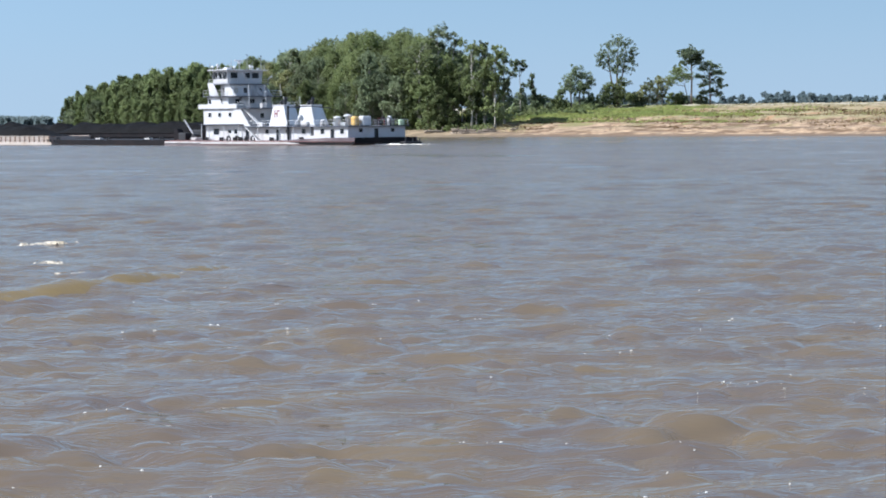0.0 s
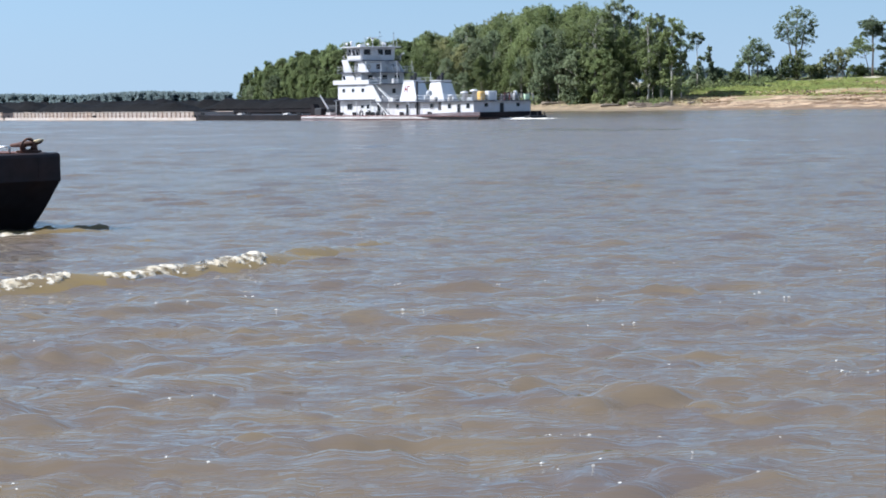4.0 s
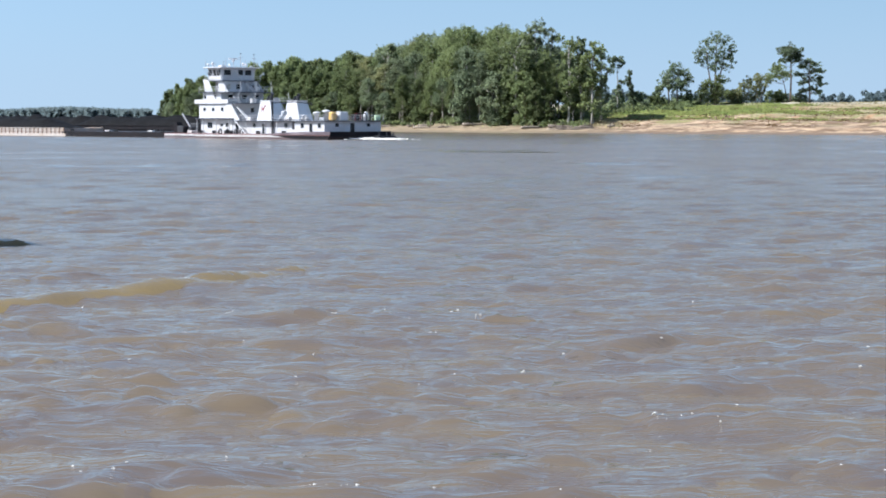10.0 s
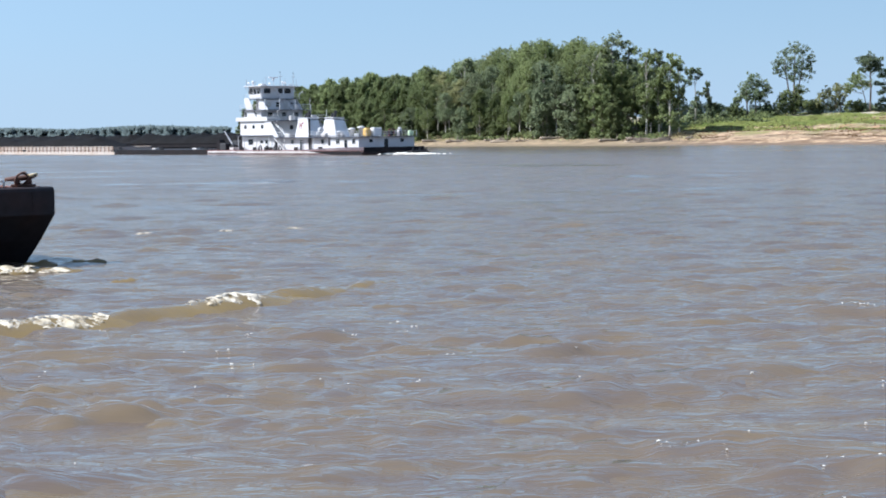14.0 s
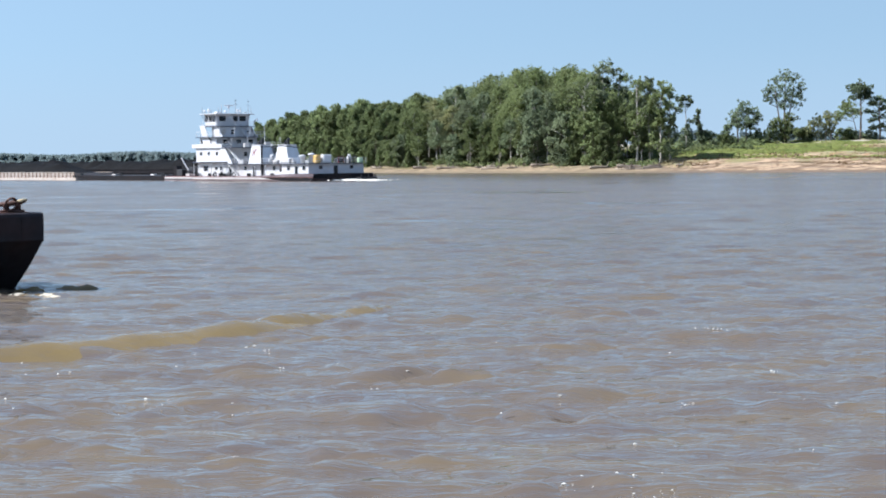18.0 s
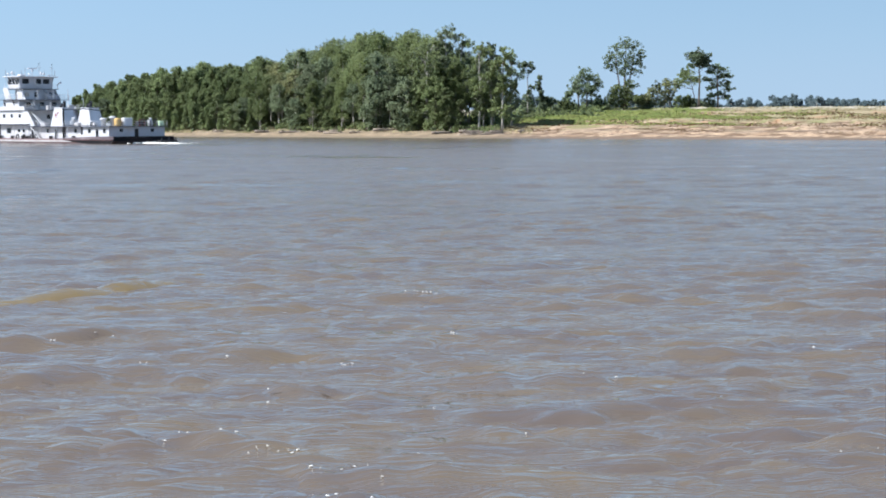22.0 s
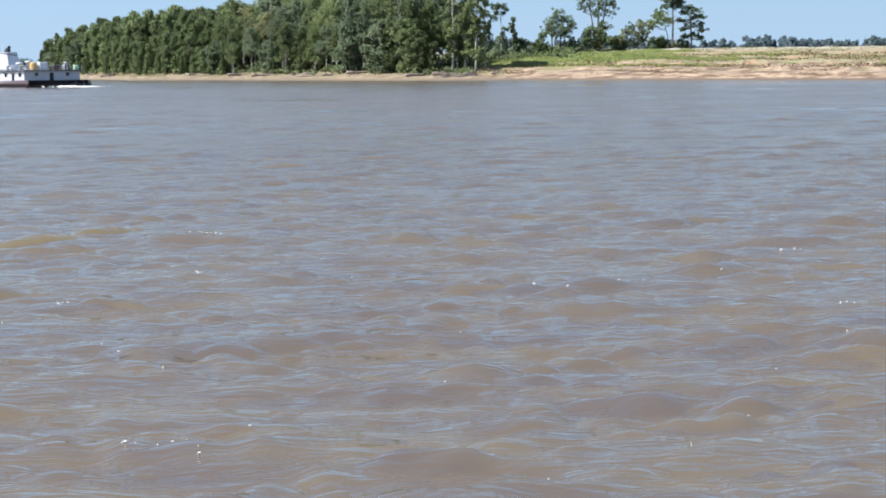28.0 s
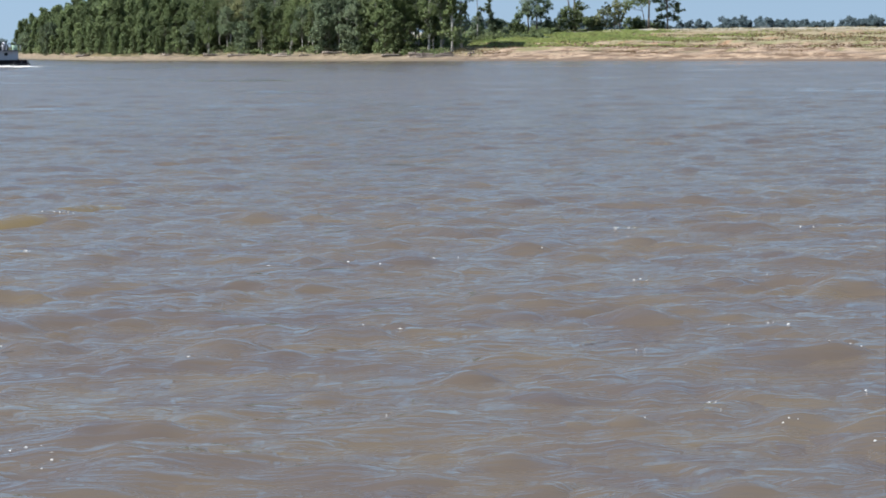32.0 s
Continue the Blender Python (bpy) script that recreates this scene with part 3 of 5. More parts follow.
def leaf_mesh(name, centres, radii, counts, size, g, mat, droop=0.0, flat=0.0, tall=0.75):
    """Leaf sprays whose shading follows the clump that they belong to."""
    v, f, out = leaf_quads(centres, radii, counts, size, g, droop, flat, tall)
    me = array_mesh(name, v, f, mat)
    me.normals_split_custom_set_from_vertices(out.tolist())
    return me


def tree(name, height, spread, low, seed, leaf_mat, clumps=46, leaves=85, leaf=0.55, bare=0.0, lean=0.0, label="", shape="round", clump=1.0, bark=None, fine=1, tall=0.75, grain=(0.35, 0.65)):
    """A tapered trunk, limbs out to the clumps and a crown of leaf sprays. low: where the crown begins, in parts of the height."""
    g = np.random.default_rng(seed)
    bark = bark or BARK
    root = new(name)
    trunk_r = 0.011 * height + 0.08
    pts, rad = [], []
    for k in range(8):
        w = k / 7
        pts.append((lean * w * w * height + 0.10 * math.sin(w * 5 + seed), 0.12 * math.sin(w * 4 + 2 * seed), w * height * 0.9 - 0.3))
        rad.append(trunk_r * (1 - 0.85 * w) * (1.4 if k == 0 else 1))
    t = Build().tube(pts, rad, 7)
    part("trunk", t, bark, root, smooth=True)
    centres, radii = [], []
    limbs = []
    for k in range(clumps):
        w = low + (1 - low) * ((k + g.uniform(0, 1)) / clumps)
        q = (w - low) / (1 - low)
        if shape == "round":
            prof = math.sqrt(max(0.05, 1 - (2 * q - 0.85) ** 2 * 0.75))
        elif shape == "open":
            prof = 0.75 + 0.25 * math.sin(q * 9 + seed) - 0.35 * q
        elif shape == "fan":
            prof = 0.45 + 0.55 * math.sin(min(1.0, q * 1.25) * 2.2)
        else:
            prof = max(0.12, 1.0 - 0.75 * q ** 1.3)
        a = g.uniform(0, 2 * math.pi)
        r = spread * prof * g.uniform(0.35, 1.0)
        c = np.array([math.cos(a) * r + lean * w * w * height, math.sin(a) * r, w * height])
        centres.append(c)
        radii.append(spread * clump * g.uniform(0.20, 0.42))
        if k % 2 == 0:
            z0 = max(0.15, w - 0.16) * height
            s = (lean * (z0 / height) ** 2 * height, 0, z0)
            mid = (s[0] * 0.5 + c[0] * 0.5, s[1] * 0.5 + c[1] * 0.5, s[2] * 0.4 + c[2] * 0.6)
            limbs.append(Build().tube([s, mid, c], [trunk_r * 0.32, trunk_r * 0.2, 0.035], 4))
    rest = Build()
    for k, limb in enumerate(limbs):
        if k < 6:
            part("limb", limb, bark, root, smooth=True)
        else:
            rest.add(limb.v, limb.f)
    if rest.v:
        tagged(part("branchwork", rest, bark, root, smooth=True), kind="stuff")
    keep = [k for k in range(clumps) if g.uniform() >= bare]
    cs, rs = [], []
    for k in keep:
        for _ in range(fine):
            d = g.normal(size=3)
            d *= radii[k] * g.uniform(0.3, 1.15) / np.linalg.norm(d) if fine > 1 else 0.0
            cs.append(centres[k] + d * np.array([1.0, 1.0, 0.7]))
            rs.append(radii[k] * (g.uniform(*grain) if fine > 1 else 1.0))
    crown = new("crown", leaf_mesh("crown", cs, rs, [leaves] * len(cs), leaf, g, leaf_mat, 0.5, 0.0, tall))
    crown.parent = root
    tagged(root, label or "tall leafy green cottonwood tree on the river bank", "tree")
    return root


def place(ob, x, y, turn, size):
    ob.matrix_basis = pose(x, y, ground_at(x, y) - 0.1, 0, 0, turn) @ Matrix.Diagonal((size, size, size, 1))


KINDS = []
for k, (h, sp, lo, mat, shp, cl) in enumerate((
        (26, 6.4, 0.32, LEAF, "round", 40), (24, 5.6, 0.27, LEAF, "cone", 40), (27, 7.0, 0.42, LEAF, "round", 40), (20, 4.0, 0.06, LEAF_WILLOW, "cone", 50),
        (19, 4.4, 0.05, LEAF_WILLOW, "round", 50), (18, 3.6, 0.10, LEAF_WILLOW, "cone", 48), (25, 5.8, 0.40, LEAF_DARK, "round", 38), (12, 4.2, 0.03, LEAF_DARK, "round", 38), (24, 5.6, 0.36, LEAF_WARM, "round", 38))):
    willow = mat == LEAF_WILLOW
    KINDS.append(dict(h=h, ob=tree("tree", h, sp, lo, 100 + k, mat, int(cl * 1.3), 14 if willow else 17, 0.28, shape=shp, clump=1.0 if willow else 1.15, fine=22, tall=1.5 if willow else 1.1, grain=(0.12, 0.29), bark=BARK if willow else BARK_PALE, label="leafy green willow tree in a dense riverside wood" if willow else ""), used=False))


def plant(kind, x, y, height, turn):
    k = KINDS[kind]
    size = height / k["h"]
    if k["used"]:
        ob = copy_thing(k["ob"], Matrix.Identity(4))
        place(ob, x, y, turn, size)
    else:
        k["used"] = True
        place(k["ob"], x, y, turn, size)
        tagged(k["ob"], group="riverside wood")


# heights of the wood's outline along the bank: bearing (degrees), height (m)
TOPS = ((-6.0, 5.0), (-5.6, 8.2), (-5.0, 11.4), (-4.3, 14.4), (-4.0, 15.3), (-3.0, 16.6), (-1.5, 17.6), (-0.3, 18.2), (0.2, 18.6), (0.75, 19.4), (1.2, 20.8), (1.8, 23.3), (2.6, 24.6), (3.4, 25.2), (4.2, 25.2), (4.7, 23.4), (5.4, 18.5), (5.9, 17.5), (6.4, 15), (6.9, 12), (7.2, 9))
g = np.random.default_rng(9)
for row, back_off in enumerate((13, 21, 31, 44, 10)):
    bear = -5.75 + 0.12 * row
    while bear < (5.6, 6.2, 6.5, 6.6, -0.2)[row]:
        top = float(np.interp(bear, [p[0] for p in TOPS], [p[1] for p in TOPS]))
        ray_x = math.tan(radians(bear))
        y = 560.0
        for _ in range(20):
            y = 0.5 * y + 0.5 * (float(shore_y(ray_x * y)) + back_off + g.normal(0, 0.5))
        h = 0.9 * top * (y / 505.0) ** 0.5 * ((0.66, 0.88, 1.0, 0.98, 0.46)[row]) * g.uniform((0.6, 0.82, 0.86, 0.88, 0.6)[row], 1.05)
        if bear < -0.4:
            kind = int(g.choice((3, 4, 5, 5 if row else 7)))
        else:
            kind = int(g.choice((0, 1, 2, 6, 0, 2, 1, 8) if row else (1, 1, 4, 6, 7)))
        plant(kind, ray_x * y, y, h, float(g.uniform(0, 360)))
        bear += g.uniform(0.30, 0.62) * (0.55 if bear < -0.4 else 0.92)
# low leafy growth that closes the wood behind its trunks
for back_off, low, high in ((27, 5.5, 9.0), (52, 9.0, 13.0)):
    bear = -0.6
    while bear < 5.4:
        ray_x = math.tan(radians(bear))
        y = 540.0
        for _ in range(20):
            y = 0.5 * y + 0.5 * (float(shore_y(ray_x * y)) + back_off + g.normal(0, 1.0))
        plant(7, ray_x * y, y, float(g.uniform(low, high)) * (1.0 if bear < 5.6 else 0.75), float(g.uniform(0, 360)))
        bear += g.uniform(0.22, 0.5)

# trees that stand alone on the sand bar
def bough_tree(name, boughs, fork, stems, mat, bark, seed, label, leaves=24, leaf=0.3, tall=0.85, loose=0.0, girth=0.22):
    """A tree whose boughs (sideways, height, size in metres) spring from one or more stems (sideways at the foot, at the top, height)."""
    g = np.random.default_rng(seed)
    root = new(name)
    lines = []
    for foot, head, high in stems:
        pts = [(foot + (head - foot) * w + 0.12 * math.sin(5 * w + seed), 0.2 * math.sin(4 * w + seed), high * w - 0.3 * (w == 0)) for w in (0, 0.2, 0.4, 0.6, 0.8, 1.0)]
        lines.append(pts)
        part("trunk", Build().tube(pts, [girth * (1.15 - 0.8 * k / 5) for k in range(6)], 7), bark, root, smooth=True)
    cs, rs = [], []
    for k, (side, high, size) in enumerate(boughs):
        c = np.array([side, g.normal(0, 0.9), high])
        near_line = min(lines, key=lambda q: abs(q[-1][0] - side))
        z0 = min(max(fork, high - 1.2 - 0.55 * abs(side - near_line[-1][0])), near_line[-1][2])
        w = z0 / near_line[-1][2]
        s0 = (near_line[0][0] + (near_line[-1][0] - near_line[0][0]) * w, 0.0, z0)
        mid = (0.45 * s0[0] + 0.55 * c[0], 0.5 * c[1], 0.6 * s0[2] + 0.4 * c[2] - 0.2)
        part("limb", Build().tube([s0, mid, tuple(c)], [girth * 0.42, girth * 0.28, 0.03], 5), bark, root, smooth=True)
        for _ in range(26):
            d = g.normal(size=3)
            d *= size * g.uniform(0.2, 1.55 + loose) / np.linalg.norm(d)
            cs.append(c + d * np.array([1, 1, tall]))
            rs.append(size * g.uniform(0.2, 0.46))
    crown = new("crown", leaf_mesh("crown", cs, rs, [leaves] * len(cs), leaf, g, mat, 0.3, 0.0, tall))
    crown.parent = root
    return tagged(root, label, "tree", "trees on the sand bar")


def stand(ob, bear, dist, size=1.0):
    x = math.tan(radians(bear)) * dist
    ob.matrix_basis = pose(x, dist, ground_at(x, dist) - 0.1, 0, 0, -bear) @ Matrix.Diagonal((size, size, size, 1))


# taller and half-open trees that break the wood's outline: bearing, way inland, height, spread, start of the crown
for k, (bear, off, h, sp, lo, cl, sort) in enumerate(((0.82, 26, 20.0, 3.9, 0.45, 34, "round"), (6.05, 16, 20.5, 3.6, 0.22, 36, "fan"), (6.40, 18, 20.0, 3.8, 0.16, 40, "open"),
                                                      (6.72, 15, 19.0, 3.4, 0.14, 36, "open"), (6.98, 19, 16.5, 3.2, 0.14, 32, "open"), (4.55, 14, 21.0, 4.0, 0.35, 30, "fan"), (3.1, 12, 18.0, 4.0, 0.2, 34, "open"))):
    y = 520.0
    for _ in range(20):
        y = 0.5 * y + 0.5 * (float(shore_y(math.tan(radians(bear)) * y)) + off)
    ob = tree("tree", h, sp, lo, 500 + k, LEAF if k % 2 else LEAF_DARK, int(0.85 * cl), 17, 0.32, shape=sort, clump=1.1, bare=0.05, fine=10, grain=(0.2, 0.42), tall=1.0, label="tall half-open tree with pale limbs at the wood's edge", bark=BARK_PALE)
    tagged(ob, group="riverside wood")
    place(ob, math.tan(radians(bear)) * y, y, 70.0 * k, 1.0)

tall_open = bough_tree("tree", ((-2.6, 20.2, 1.5), (-0.8, 21.4, 1.5), (1.4, 20.6, 1.4), (3.2, 19.0, 1.3), (-3.1, 17.8, 1.6), (0.0, 18.2, 1.7), (2.6, 16.6, 1.5), (4.5, 14.4, 1.5), (-1.6, 15.2, 1.5), (1.2, 14.0, 1.4), (5.4, 12.0, 1.5),
                                (-3.2, 12.6, 1.6), (3.2, 10.6, 1.7), (0.0, 10.0, 1.7), (-2.6, 8.2, 1.8), (2.2, 6.6, 1.8), (5.0, 8.0, 1.8)), 5.0, ((0.0, -1.2, 20.5), (0.3, 2.8, 18.0), (0.0, 4.4, 13.5)), LEAF_DARK, BARK_PALE, 311, "tall half-open tree with pale forking limbs", 17, 0.32, 0.95, 0.1, 0.34)
stand(tall_open, 5.2, 474, 1.04)
tagged(tall_open, group="riverside wood")

stand(bough_tree("tree", ((-1.5, 12.6, 0.7), (-0.6, 13.3, 0.7), (0.5, 13.0, 0.7), (1.3, 12.2, 0.6), (-1.2, 11.4, 0.5), (0.6, 11.2, 0.5), (1.0, 7.4, 0.6), (0.4, 6.2, 0.6), (0.2, 4.4, 0.8), (-0.2, 3.0, 1.0), (0.3, 1.6, 1.2)), 4.0,
                 ((0.0, -0.2, 12.8),), LEAF_SHADY, BARK_PALE, 301, "thin half-bare dying tree with few leaves", 15, girth=0.17), 7.45, 495)
stand(bough_tree("tree", ((-0.5, 9.6, 0.5), (-0.9, 8.3, 0.6), (-0.7, 7.0, 0.6), (-0.2, 5.6, 0.7), (0.0, 4.3, 0.9), (0.2, 3.0, 1.0), (0.4, 1.6, 1.3), (1.3, 4.0, 0.9), (1.8, 3.3, 0.8)), 2.0,
                 ((0.3, -0.7, 10.6),), LEAF_SHADY, BARK, 302, "broken snag overgrown with dark vines", 22, girth=0.2), 7.86, 490)
stand(bough_tree("tree", ((0.2, 9.6, 1.7), (-1.4, 8.1, 1.5), (1.8, 8.3, 1.7), (3.4, 7.0, 1.4), (-2.4, 6.3, 1.4), (0.6, 6.4, 1.8), (2.2, 5.6, 1.4), (-3.6, 4.8, 1.4), (-0.8, 5.2, 1.2), (-4.2, 3.2, 1.2), (4.2, 3.0, 1.2), (2.6, 2.2, 1.2)), 3.2,
                 ((-1.2, -1.4, 8.6), (0.8, 1.0, 8.8), (-4.2, -3.2, 5.0)), LEAF_SHADY, BARK, 303, "small dark tree of several stems with an open crown"), 9.05, 500)
stand(bough_tree("tree", ((0.1, 17.0, 1.2), (-2.1, 15.6, 1.3), (2.2, 16.2, 1.3), (4.0, 14.2, 1.1), (-3.7, 13.3, 1.3), (-0.6, 14.0, 1.6), (2.2, 13.2, 1.5), (-2.0, 11.8, 1.3), (0.6, 11.2, 1.3), (2.6, 10.3, 1.5), (-4.3, 11.2, 0.9), (-0.5, 9.5, 0.9), (3.4, 12.0, 1.0)), 7.6,
                 ((0.0, 0.2, 16.4), (0.3, 2.0, 12.5), (-0.2, -2.4, 13.0)), LEAF_SHADY, BARK, 304, "tall thin cottonwood with a sparse airy crown", 16, 0.28, loose=0.35, girth=0.27), 10.23, 500)
stand(bough_tree("tree", ((0.0, 5.4, 1.5), (1.6, 6.0, 1.3), (-2.0, 5.0, 1.3), (-2.8, 3.4, 1.3), (-1.0, 3.2, 1.7), (1.2, 3.4, 1.7), (2.8, 3.2, 1.3), (0.2, 1.6, 1.8)), 1.2, ((0.0, 0.3, 5.6),), LEAF, BARK, 305, "low leafy yellow-green tree under a taller one"), 10.22, 498)
stand(bough_tree("tree", ((1.4, 6.8, 1.5), (-0.6, 6.0, 1.3), (2.4, 5.0, 1.3), (-2.2, 4.6, 1.1), (0.6, 4.4, 1.4), (-3.8, 3.3, 1.2), (2.2, 2.8, 1.0), (-2.0, 2.2, 1.1), (-4.4, 1.6, 1.1), (0.4, 2.0, 0.9)), 1.5,
                 ((0.9, 1.2, 6.4), (-1.4, -1.0, 5.2), (-3.6, -3.8, 3.4), (2.2, 2.2, 4.6)), LEAF_WARM, BARK, 306, "small grey-green tree with a ragged crown", 17, loose=0.2, girth=0.13), 11.28, 498)
stand(bough_tree("tree", ((-2.2, 13.3, 1.2), (-0.4, 14.2, 1.5), (1.3, 13.4, 1.3), (-1.4, 12.2, 1.2), (0.6, 12.0, 1.1), (1.5, 11.2, 0.9), (2.0, 12.2, 0.9), (-1.8, 11.0, 0.9), (0.2, 10.9, 0.8), (-0.6, 13.2, 1.3)), 8.5, ((0.0, -0.1, 14.4),), LEAF_SHADY, BARK, 307, "slender pine with a high domed dark crown", 32, 0.24, 0.7, girth=0.26), 12.35, 500)
stand(bough_tree("tree", ((1.4, 9.8, 1.0), (0.2, 8.8, 0.9), (2.4, 8.0, 1.5), (-0.6, 7.0, 1.2), (0.8, 7.3, 1.3), (-1.3, 6.2, 0.8), (3.4, 7.4, 0.9)), 5.0, ((3.6, 2.0, 9.0),), LEAF_WILLOW, BARK, 308, "pale green half-open tree leaning beside a pine", 15, loose=0.3, girth=0.13), 11.86, 503)
stand(bough_tree("tree", ((-0.8, 10.6, 1.3), (1.3, 9.9, 1.3), (2.4, 8.5, 1.2), (-1.9, 9.3, 1.0), (0.5, 8.3, 1.3), (-2.5, 7.4, 1.0), (2.2, 6.6, 1.2), (-0.3, 6.1, 1.3), (-1.9, 5.2, 1.0), (2.8, 5.0, 1.2), (0.8, 3.9, 1.0), (-1.4, 3.3, 1.1), (2.0, 3.0, 1.0)), 2.4,
                 ((0.0, 0.1, 10.4),), LEAF_SHADY, BARK, 309, "dark open-crowned tree beside a slender pine", 26, 0.26, 0.5, girth=0.25), 12.87, 502)
# bushes at their feet: bearing, distance, height, spread
for k, (bear, dist, h, sp) in enumerate(((7.42, 498, 5.2, 2.2), (8.1, 492, 4.2, 2.6), (8.5, 500, 3.0, 2.2), (9.5, 505, 2.8, 2.4), (9.8, 504, 3.2, 2.2), (10.72, 500, 3.4, 3.0), (11.88, 503, 3.2, 2.4), (12.12, 503, 2.6, 1.8), (12.6, 504, 2.6, 2.2))):
    ob = tree("bush", h, sp, 0.05, 330 + k, LEAF if k in (2, 6) else LEAF_DARK, 18, 24, 0.3, shape="round", label="low dark leafy bush on the sand bar", fine=5)
    tagged(ob, category="bush", group="trees on the sand bar")
    place(ob, math.tan(radians(bear)) * dist, dist, 40.0 * k, 1.0)


def undergrowth():
    """Scrub at the foot of the wood: one object."""
    g = np.random.default_rng(31)
    cs, rs, nn = [], [], []
    for k in range(780):
        a = radians(g.uniform(-5.9, 6.6) if k < 560 else g.uniform(6.2, 9.6))
        y = 540.0
        off = g.uniform(9, 26) if k < 560 else g.uniform(45, 105)
        for _ in range(12):
            y = 0.5 * y + 0.5 * (float(shore_y(math.tan(a) * y)) + off)
        x = math.tan(a) * y
        r = g.uniform(0.5, 1.6) if k < 560 else g.uniform(0.5, 1.5)
        if k % 4 == 0 and k < 560:
            a, off, r = radians(g.uniform(-5.9, 6.4)), g.uniform(30, 50), g.uniform(2.2, 4.0)
            for _ in range(12):
                y = 0.5 * y + 0.5 * (float(shore_y(math.tan(a) * y)) + off)
            x = math.tan(a) * y
        cs.append(np.array([x, y, ground_at(x, y) + 0.45 * r]))
        rs.append(r)
        nn.append(40 if r < 2.2 else 80)
    root = new("undergrowth")
    new("foliage", leaf_mesh("foliage", cs, rs, nn, 0.45, g, LEAF)).parent = root
    return tagged(root, "low green scrub at the foot of the riverside wood", "undergrowth", kind="stuff")


undergrowth()


def driftwood(x, y, length, turn, radius, seed):
    g = np.random.default_rng(seed)
    root = tagged(new("driftwood_log"), "bleached driftwood log stranded on the bank", "log", "driftwood")
    pts = [(length * (k / 5 - 0.5), g.normal(0, 0.12), radius * 0.7 + g.normal(0, 0.05)) for k in range(6)]
    part("stem", Build().tube(pts, [radius * (1.15 - 0.12 * k) for k in range(6)], 8), DRIFTWOOD if seed % 2 else BARK, root, smooth=True)
    for k in range(3):
        p = pts[1 + k]
        part("stub", Build().tube([p, (p[0] + g.normal(0, 0.5), p[1] + g.normal(0, 0.6), p[2] + g.uniform(0.4, 1.3))], [radius * 0.5, radius * 0.15], 5), BARK, root)
    root.matrix_basis = pose(x, y, ground_at(x, y), 0, 0, turn)


g = np.random.default_rng(77)
for k in range(26):
    bear = radians(g.uniform(0.0, 7.5) if k < 20 else g.uniform(-4.5, 0))
    y = 500.0
    off = g.uniform(4, 12)
    for _ in range(15):
        y = 0.5 * y + 0.5 * (float(shore_y(math.tan(bear) * y)) + off)
    driftwood(math.tan(bear) * y, y, float(g.uniform(2.5, 8)), float(g.uniform(-35, 35)), float(g.uniform(0.15, 0.35)), 700 + k)


def grass(name, count, x0, x1, d0, d1, low, high, mat, seed, label, thin=900, full=-0.2):
    g = np.random.default_rng(seed)
    x = g.uniform(x0, x1, count)
    d = g.uniform(d0, d1, count)
    thick = np.sin(x * 0.21 + 2 * np.sin(d * 0.13)) + np.sin(d * 0.37 + x * 0.05) + g.normal(0, 0.5, count) - np.clip((x - thin) / 12, 0, 3.4) - np.clip((d0 + 14 - d) / 10, 0, 1.2)
    x, d = x[thick > full], d[thick > full]
    n = len(x)
    y = shore_y(x) + d
    z = ground_height(x, y) - 0.04
    h, w, a = g.uniform(low, high, n), g.uniform(0.12, 0.35, n), g.uniform(0, math.pi, n)
    c, sn = np.cos(a) * w, np.sin(a) * w
    c = np.where(c < 0, -c, c)
    lx, ly = g.normal(0, 0.2, n) * h, g.normal(0, 0.2, n) * h
    v = np.stack([np.stack([x - c, y - sn, z], 1), np.stack([x + c, y + sn, z], 1), np.stack([x + lx + 0.5 * c, y + ly + 0.5 * sn, z + h], 1), np.stack([x + lx - 0.5 * c, y + ly - 0.5 * sn, z + h * 0.8], 1)], 1).reshape(-1, 3)
    me = array_mesh(name, v, np.arange(n * 4).reshape(n, 4), mat)
    me.normals_split_custom_set_from_vertices(np.tile(np.array([[-0.15, -0.35, 0.92]]), (n * 4, 1)).tolist())
    return tagged(new(name, me), label, "grass", kind="stuff")


grass("green_grass", 110000, 50, 130, 24, 98, 0.12, 0.42, GRASS, 41, "bright green grass and weeds on the bank", 84, -0.9)
grass("bank_weeds", 24000, 48, 200, 9, 60, 0.1, 0.34, WEED, 44, "withered brown weeds and roots on the eroded bank")
grass("green_tufts", 3500, 90, 200, 30, 70, 0.1, 0.3, GRASS, 45, "sparse green tufts on the dry bank")
grass("bank_grass", 26000, -50, 60, 5, 22, 0.1, 0.35, GRASS_DRY, 43, "thin olive and straw grass below the wood")
grass("dry_grass", 30000, 76, 190, 26, 118, 0.08, 0.3, GRASS_DRY, 42, "dry yellowish grass on the sandy bank")


